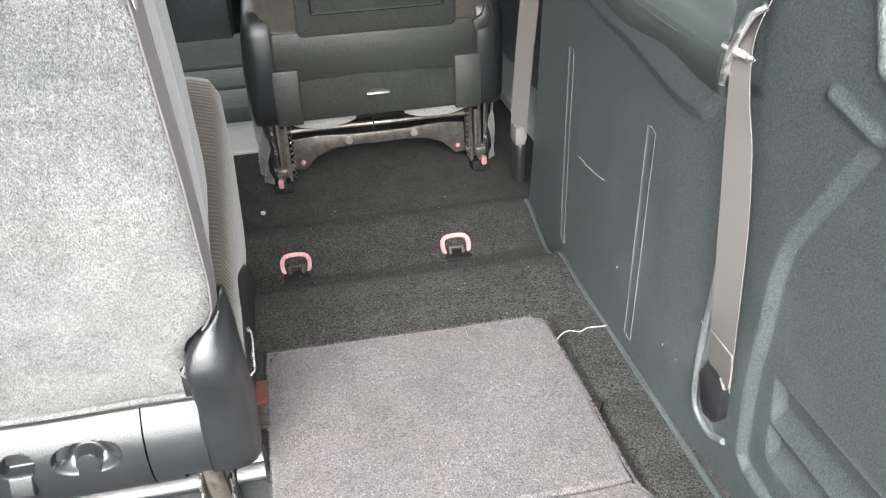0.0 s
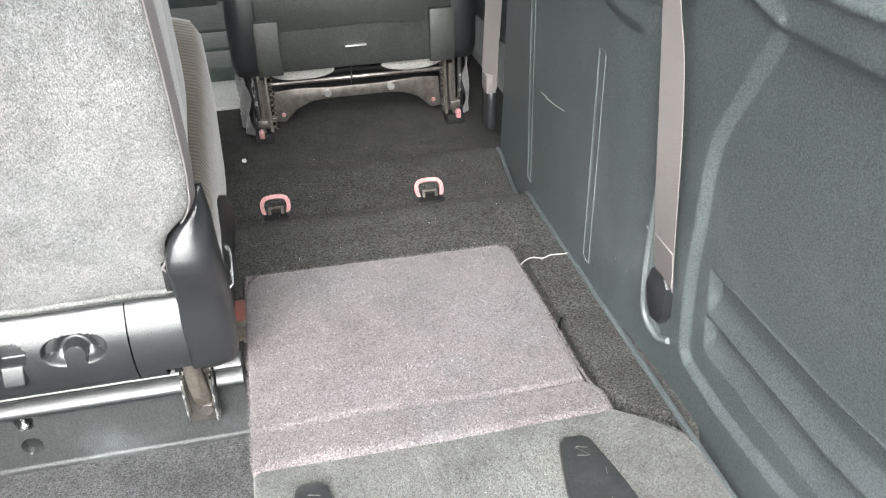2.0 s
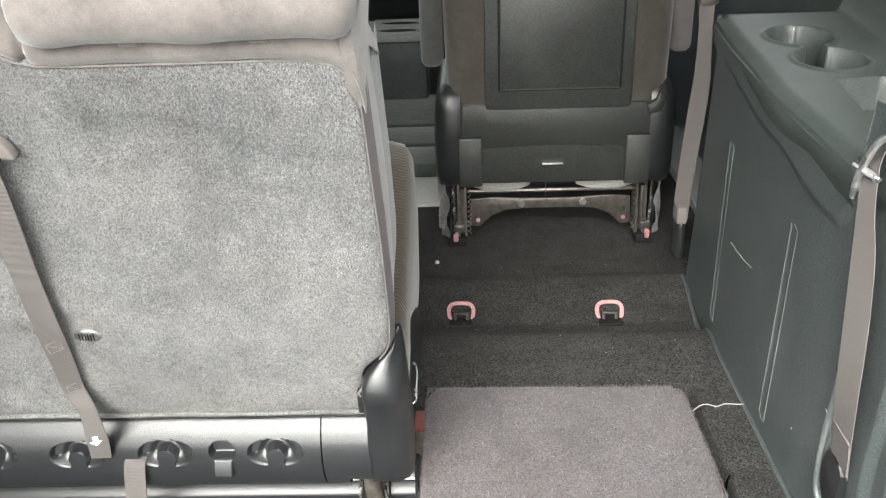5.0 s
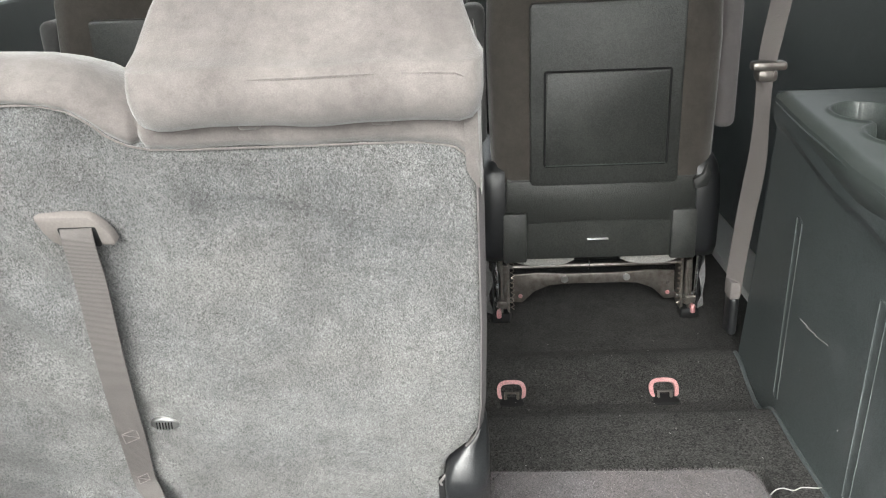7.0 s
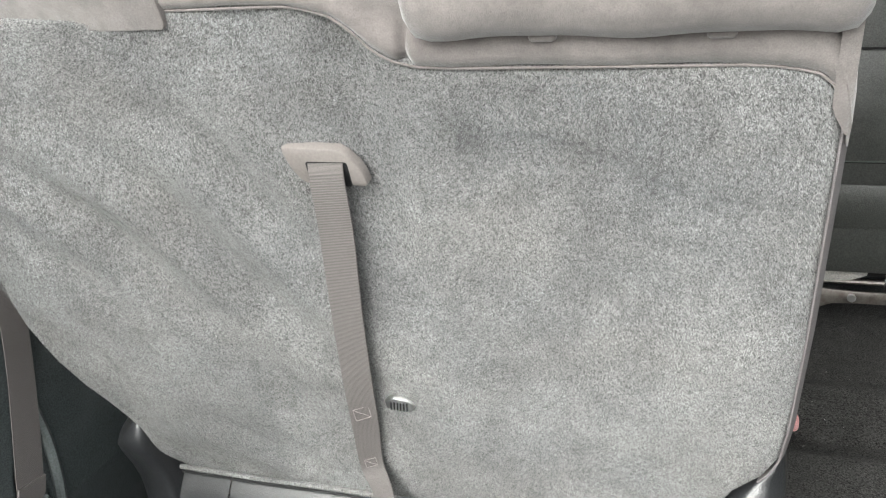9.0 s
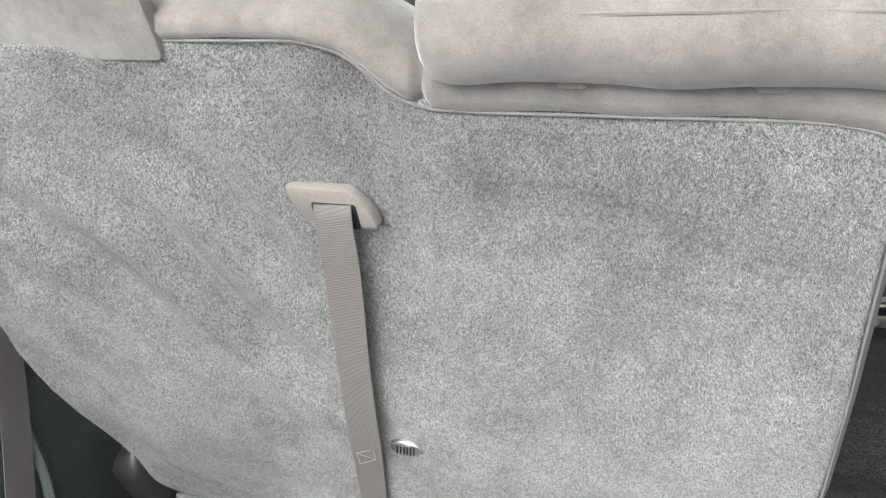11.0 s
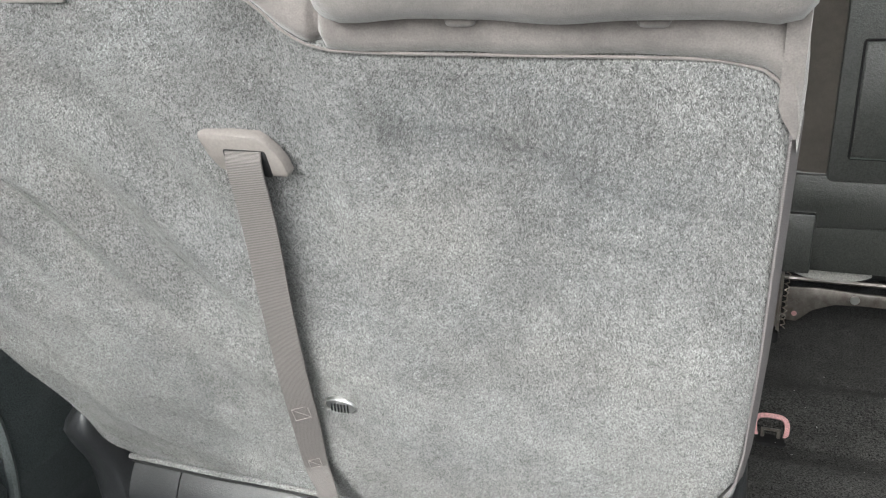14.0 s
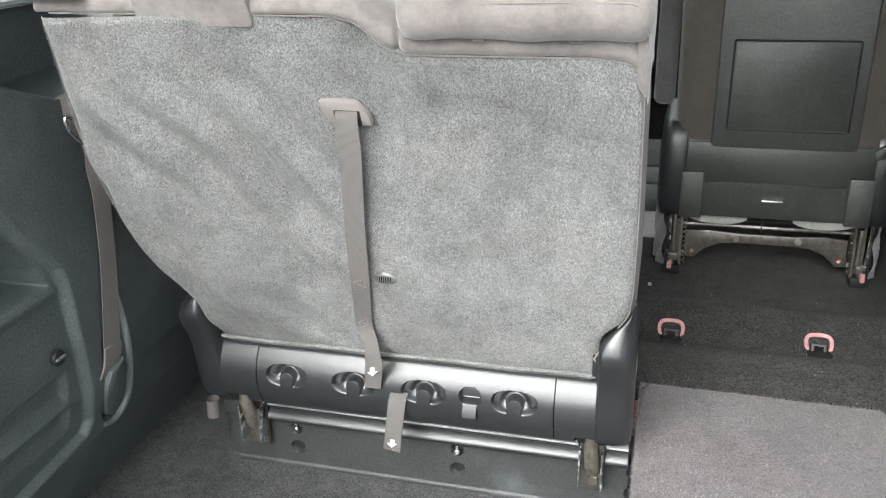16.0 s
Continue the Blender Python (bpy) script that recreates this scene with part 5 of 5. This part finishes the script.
# ---- floor strikers ----
def striker(x, y):
    z = 0.203
    s = thing("floor_striker", (x, y, z - 0.01), "faded red striker with a steel loop in black carpet", "striker", "strikers in the floor")
    up = Vector((0, 0.62, 0.78))
    arch = [(-0.024, 0.004), (-0.0265, 0.018), (-0.0255, 0.030), (-0.018, 0.038), (0, 0.040), (0.018, 0.038), (0.0255, 0.030), (0.0265, 0.018), (0.024, 0.004)]
    o = Vector((x, y - 0.010, z))
    path = smooth_path([o + sx * a + up * b for a, b in arch], 4)
    part("arch", ribbon(path, [Vector((0, -0.78, 0.62))] * len(path), 0.012, 0.008, k=1), M_RED, s, "faded red plastic arch")
    part("loop", tube([o + sx * -0.013 + up * -0.012, o + sx * -0.013 + up * 0.022 + Vector((0, -0.01, 0)), o + sx * 0.013 + up * 0.022 + Vector((0, -0.01, 0)), o + sx * 0.013 + up * -0.012], 0.004, 8), M_STEEL, s, "steel loop")
    part("cup", prism(rounded(x - 0.030, x + 0.030, y - 0.034, y + 0.024, 0.010), lambda u, v, w: (u, v, w), z - 0.022, z + 0.006, 0.003), M_DARK, s)
    return s


striker(0.034, 1.452)
striker(0.354, 1.446)

# ---- second-row seat ----
def second_seat():
    s = thing("captain_seat", (0.26, 1.8, 0.222), "dark brown velour second-row captain seat with a black plastic back shell", "seat", "second-row seats")
    Y = 1.745
    shell = [(0.030, 0.395), (0.490, 0.395), (0.492, 0.56), (0.475, 0.60), (0.045, 0.60), (0.028, 0.56)]
    part("back_shell", prism(shell, lambda u, v, w: (u, Y + 0.006 - w, v), -0.10, 0.0, 0.012), M_SHELL, s, "black plastic lower shell")
    brow = [(x, 0.486 + 0.007 * math.cos((x - 0.26) * 8)) for x in np.linspace(0.092, 0.428, 15)]
    part("upper_shell", prism([(0.040, 0.518), (0.088, 0.518), *brow, (0.424, 0.518), (0.480, 0.518), (0.478, 0.592), (0.044, 0.592)], lambda u, v, w: (u, Y + 0.010 - w - 0.003 * math.cos((u - 0.26) * 6), v), -0.02, 0.008, 0.004), M_SHELL, s, "overhanging upper shell with a curved lip")
    part("slit_trim", rbox(0.231, 0.280, Y - 0.0010, Y + 0.02, 0.4447, 0.4476, 0.0012), M_BRIGHT, s, "bright metal slit trim")
    # velour backrest
    rows = []
    for z, a, b, y0, y1 in ((0.57, 0.020, 0.505, 0.012, 0.14), (0.62, 0.012, 0.512, 0.004, 0.16), (0.75, 0.008, 0.515, 0.004, 0.165), (0.90, 0.006, 0.518, 0.006, 0.165), (1.02, 0.012, 0.512, 0.012, 0.16), (1.09, 0.03, 0.49, 0.025, 0.15), (1.125, 0.07, 0.45, 0.05, 0.13)):
        rows.append([(a, Y + y0 + 0.03, z), (a + 0.012, Y + y0 + 0.008, z), (a + 0.04, Y + y0, z), (0.26, Y + y0 - 0.002, z), (b - 0.04, Y + y0, z), (b - 0.012, Y + y0 + 0.008, z), (b, Y + y0 + 0.03, z), (b, Y + y1 - 0.03, z), (b - 0.03, Y + y1, z), (a + 0.03, Y + y1, z), (a, Y + y1 - 0.03, z)])
    part("backrest", loft(rows, around=True, caps=True), M_BROWN, s, "dark brown velour backrest", sharp=60)
    pn = part("back_panel", prism(rounded(0.097, 0.430, 0.582, 0.985, 0.012), lambda u, v, w: (u, Y + 0.006 - w, v), -0.02, 0.012, 0.005), M_SHELL, s, "black grained plastic back panel")
    tr = rounded(0.129, 0.402, 0.628, 0.840, 0.004, 2)
    bm = bmesh.new()
    tube([(u, Y - 0.006, v) for u, v in tr + tr[:1]], 0.0026, 6, bm, caps=False)
    part("tray_groove", bm, M_DARK, pn)
    part("tray_edge", tube([(0.131, Y - 0.0075, 0.6295), (0.400, Y - 0.0075, 0.6295)], 0.0016, 6), M_LEDGE, pn)
    part("tray", prism(rounded(0.133, 0.398, 0.632, 0.836, 0.003, 2), lambda u, v, w: (u, Y - 0.004 - w, v), -0.004, 0.0042, 0.0015), M_SHELL, pn)
    for a, b in ((-0.022, 0.040), (0.476, 0.540)):
        m = -1 if a < 0.2 else 1
        rr = []
        for z, k, d in ((0.388, 0.012, 0.04), (0.395, 0.003, 0.012), (0.42, 0.0, 0.0), (0.52, 0.0, -0.004), (0.585, 0.004, -0.002), (0.615, 0.010, 0.008), (0.632, 0.018, 0.022), (0.636, 0.026, 0.03)):
            i, o = (b, a + k) if m < 0 else (a, b - k)
            rr.append([(i, Y + d, z), (i + (o - i) * 0.5, Y + d - 0.008, z), (i + (o - i) * 0.85, Y + d + 0.002, z), (o, Y + d + 0.03, z), (o, Y + 0.28, z), (i, Y + 0.28, z)])
        part("side_bolster", loft(rr, around=True, caps=True), M_BLACK, s, "glossy black recliner cover", sharp=60)
    for a, b in ((0.034, 0.089), (0.424, 0.482)):
        part("foot_cover", rbox(a, b, Y - 0.006, Y + 0.05, 0.394, 0.516, 0.004), M_SHELL, s)
    part("recliner_lever", prism([(0.470, 0.565), (0.497, 0.572), (0.505, 0.60), (0.495, 0.628), (0.485, 0.60), (0.465, 0.588)], lambda u, v, w: (u, Y - w, v), 0.0, 0.012, 0.003), M_SHELL, s)
    for a, b, mat, z0 in ((-0.048, 0.004, M_GREY, 0.665), (0.522, 0.572, M_SIDE, 0.685)):
        part("armrest", rbox(a, b, Y + 0.06, Y + 0.15, z0, 0.98, 0.02, 4), mat, s, "raised cloth armrest")
    part("cushion", rbox(0.0, 0.52, Y + 0.10, Y + 0.62, 0.42, 0.56, 0.05, 4), M_BROWN, s, "dark velour cushion")
    # steel base
    arch = [(0.058, 0.258), (0.062, 0.331), (0.12, 0.335), (0.20, 0.330), (0.32, 0.330), (0.40, 0.335), (0.456, 0.331), (0.460, 0.258), (0.436, 0.256), (0.405, 0.286), (0.368, 0.301), (0.32, 0.304), (0.20, 0.304), (0.150, 0.301), (0.112, 0.285), (0.082, 0.256)]
    cr = part("cross_member", prism(arch, lambda u, v, w: (u, 1.816 - w, v), -0.003, 0.003, 0.001), M_STEEL, s, "pressed steel cross member")
    for x in (0.187, 0.339):
        part("bolt", disc((x, 1.813, 0.317 if x < 0.2 else 0.319), (0, -1, 0), 0.009, 0.006, 12), M_BRIGHT, cr)
    for x, z in ((0.078, 0.30), (0.078, 0.274), (0.442, 0.30), (0.442, 0.274)):
        part("rivet", disc((x, 1.813, z), (0, -1, 0), 0.0055, 0.003, 10), M_RED if z < 0.28 else M_STEEL, cr)
    part("rear_tube", tube([(0.05, 1.86, 0.355), (0.47, 1.86, 0.355)], 0.011, 10), M_DARK, s)
    part("front_tube", tube([(0.05, 1.84, 0.342), (0.47, 1.84, 0.342)], 0.006, 8), M_STEEL, s)
    part("wire", tube([(0.246, 1.812, 0.335), (0.247, 1.808, 0.40)], 0.0014, 5), M_CHROME, s)
    for a, b in ((0.060, 0.205), (0.315, 0.460)):
        part("foam_edge", loft([[(x, 1.775 + 0.05 * k, 0.366 + 0.014 * abs(2 * (x - a) / (b - a) - 1) ** 3 + h) for x in np.linspace(a, b, 12)] for k, h in ((0.0, 0.040), (0.0, 0.012), (0.08, 0.002), (0.3, 0.0), (1.0, 0.002), (1.0, 0.04))], around=False), M_HEAD, s, "pale foam edge under the cushion")
    for x, m in ((0.030, -1), (0.485, 1)):
        lg = part("leg", prism([(1.770, 0.232), (1.865, 0.232), (1.90, 0.40), (1.775, 0.40), (1.765, 0.30)], lambda u, v, w: (x + w, u, v), -0.003, 0.003, 0.001), M_STEEL, s, "steel leg plate")
        part("inner_plate", prism([(1.775, 0.245), (1.83, 0.245), (1.85, 0.39), (1.79, 0.39)], lambda u, v, w: (x - m * 0.017 + w, u, v), -0.003, 0.003, 0.001), M_STEEL, lg)
        part("link", tube([(x - m * 0.008, 1.772, 0.262), (x - m * 0.009, 1.768, 0.31), (x - m * 0.007, 1.775, 0.375)], 0.006, 8), M_STEEL, lg)
        part("spring", tube([(x - m * 0.026 + 0.005 * math.cos(t * 1.9), 1.776 + 0.005 * math.sin(t * 1.9), 0.255 + 0.004 * t) for t in range(34)], 0.0013, 5), M_RUST, lg)
        part("pivot", disc((x - m * 0.03, 1.79, 0.276), (m, 0, 0), 0.009, 0.05, 10), M_CHROME, lg)
        part("hook", rbox(x - 0.024 if m < 0 else x - 0.020, x + 0.020 if m < 0 else x + 0.024, 1.762, 1.80, 0.224, 0.250, 0.006), M_DARK, lg)
        part("red_marker", rbox(x + m * 0.008 - 0.006, x + m * 0.008 + 0.006, 1.756, 1.775, 0.240, 0.262, 0.004), M_RED, lg, "red latch marker")
        part("outer_plate", prism([(1.772, 0.236), (1.85, 0.236), (1.90, 0.405), (1.78, 0.405)], lambda u, v, w: (x + m * 0.020 + w, u, v), -0.002, 0.002, 0.0008), M_DARK, lg)
        part("rod", tube([(x + m * 0.012, 1.766, 0.25), (x + m * 0.010, 1.762, 0.30), (x + m * 0.014, 1.77, 0.39)], 0.004, 8), M_CHROME, lg)
        part("bracket", rbox(x - 0.012, x + 0.012, 1.756, 1.77, 0.268, 0.286, 0.003), M_STEEL, lg)
        part("side_cover", loft([[(x + m * (0.026 + 0.022 * math.sin(math.pi * k) + 0.006 * math.sin(k * 17 + v * 70)), 1.775 + 0.13 * k + 0.25 * (v - 0.25) * k, v) for k in np.linspace(0, 1, 12)] for v in np.linspace(0.242, 0.405, 10)]), M_GREY, lg, "crumpled grey side cover")
    return s


s1 = second_seat()
copy_thing(s1, Matrix.Translation((0.26 - 0.945, 1.8, 0.222)))

# ---- further forward ----
aisle = thing("floor_mat", (-0.18, 2.6, 0.225), "dark green stitched floor mat in the aisle", "mat")
for i, (y0, y1) in enumerate(((2.235, 2.42), (2.42, 2.62), (2.62, 3.0))):
    part("section", rbox(-0.42, 0.05, y0 + 0.002, y1 - 0.002, 0.212, 0.262, 0.018, 3), M_GREEN, aisle)
tagged(part("sill_strip", rbox(-0.40, -0.012, 2.02, 2.225, 0.218, 0.232, 0.004), M_WHITE), "white strip on the floor", "strip", kind="structure")
tagged(part("door_sill", rbox(0.655, 0.76, 1.53, 2.6, 0.20, 0.245, 0.008), M_SILL), "grey sliding-door sill plate", "sill", kind="structure")
con = thing("centre_console", (-0.19, 3.0, 0.222), "dark plastic centre console with two cup wells", "console")
part("body", rbox(-0.295, -0.090, 2.93, 3.18, 0.225, 0.475, 0.012), M_PANEL, con)
top = part("top", rbox(-0.298, -0.087, 2.92, 3.22, 0.475, 0.50, 0.006), M_SILL, con)
for y in (2.99, 3.12):
    bm = bmesh.new()
    tube([(-0.192 + 0.08 * math.cos(a), y + 0.035 * math.sin(a), 0.502) for a in np.linspace(0, 2 * math.pi, 25)], 0.004, 6, bm, caps=False)
    part("cup_rim", bm, M_SILL, top)
    part("cup", prism([(-0.192 + 0.078 * math.cos(a), y + 0.033 * math.sin(a)) for a in np.linspace(0, 2 * math.pi, 25)[:-1]], lambda u, v, w: (u, v, w), 0.48, 0.5015, 0.0003), M_DARK, top)
dash = thing("dashboard", (-0.15, 3.7, 0.5), "dark dashboard with a centre stack and silver edges", "dashboard")
part("body", rbox(-1.05, 0.72, 3.55, 3.93, 0.50, 0.93, 0.05, 4), M_PANEL, dash)
stack = part("radio_panel", prism(rounded(-0.36, -0.02, 0.45, 0.98, 0.02), lambda u, v, w: (u, 3.50 - w, v), -0.06, 0.03, 0.01), M_BLACK, dash)
for x in (-0.37, -0.02):
    part("edge_strip", tube([(x, 3.47, 0.45), (x, 3.47, 0.98)], 0.009, 8), M_CHROME, stack)
for k in range(3):
    part("button", rbox(-0.25 + k * 0.05, -0.215 + k * 0.05, 3.455, 3.475, 0.93, 0.945, 0.003), M_WHITE, stack)

# ---- scratches, lint and grit ----
rng = random.Random(4)


def scratch(name, pts, r, parent):
    part(name, tube(pts, r, 5), M_LINT, parent)


for a, b in (((1.170, 0.518), (1.140, 0.520)), ((1.145, 0.516), (1.105, 0.522)), ((1.11, 0.519), (1.060, 0.528))):
    scratch("scratch", [(float(px(a[1])) - 0.0004, *a), (float(px(b[1])) - 0.0004, *b)], 0.0006, side_trim)
for k in range(9):
    y, z = rng.uniform(0.70, 1.3), rng.uniform(0.35, 0.7)
    scratch("scuff", [(float(px(z)) - 0.0002, y, z), (float(px(z)) - 0.0002, y + rng.uniform(-0.006, 0.006), z + rng.uniform(-0.004, 0.004))], 0.00045, side_trim)
lint = bmesh.new()
for k in range(80):
    x, y = rng.uniform(-0.02, 0.5), rng.uniform(0.15, 1.7)
    z = 0.311 if (0.64 < y < 1.0 and x < 0.4) else (0.301 if y < 0.62 else float(floor_z(y)) + 0.003)
    d = Vector((rng.uniform(-1, 1), rng.uniform(-1, 1), 0)).normalized() * rng.uniform(0.0005, 0.0016)
    tube([Vector((x, y, z)) - d, Vector((x, y, z)) + d], 0.0004, 4, lint)
tagged(part("lint", lint, M_LINT), "pale lint and grit specks on the carpets", "lint", kind="stuff")
tagged(part("crumb", rbox(-0.028, -0.018, 1.655, 1.664, 0.232, 0.240, 0.003), M_WHITE), "small white crumb on the black carpet", "crumb")
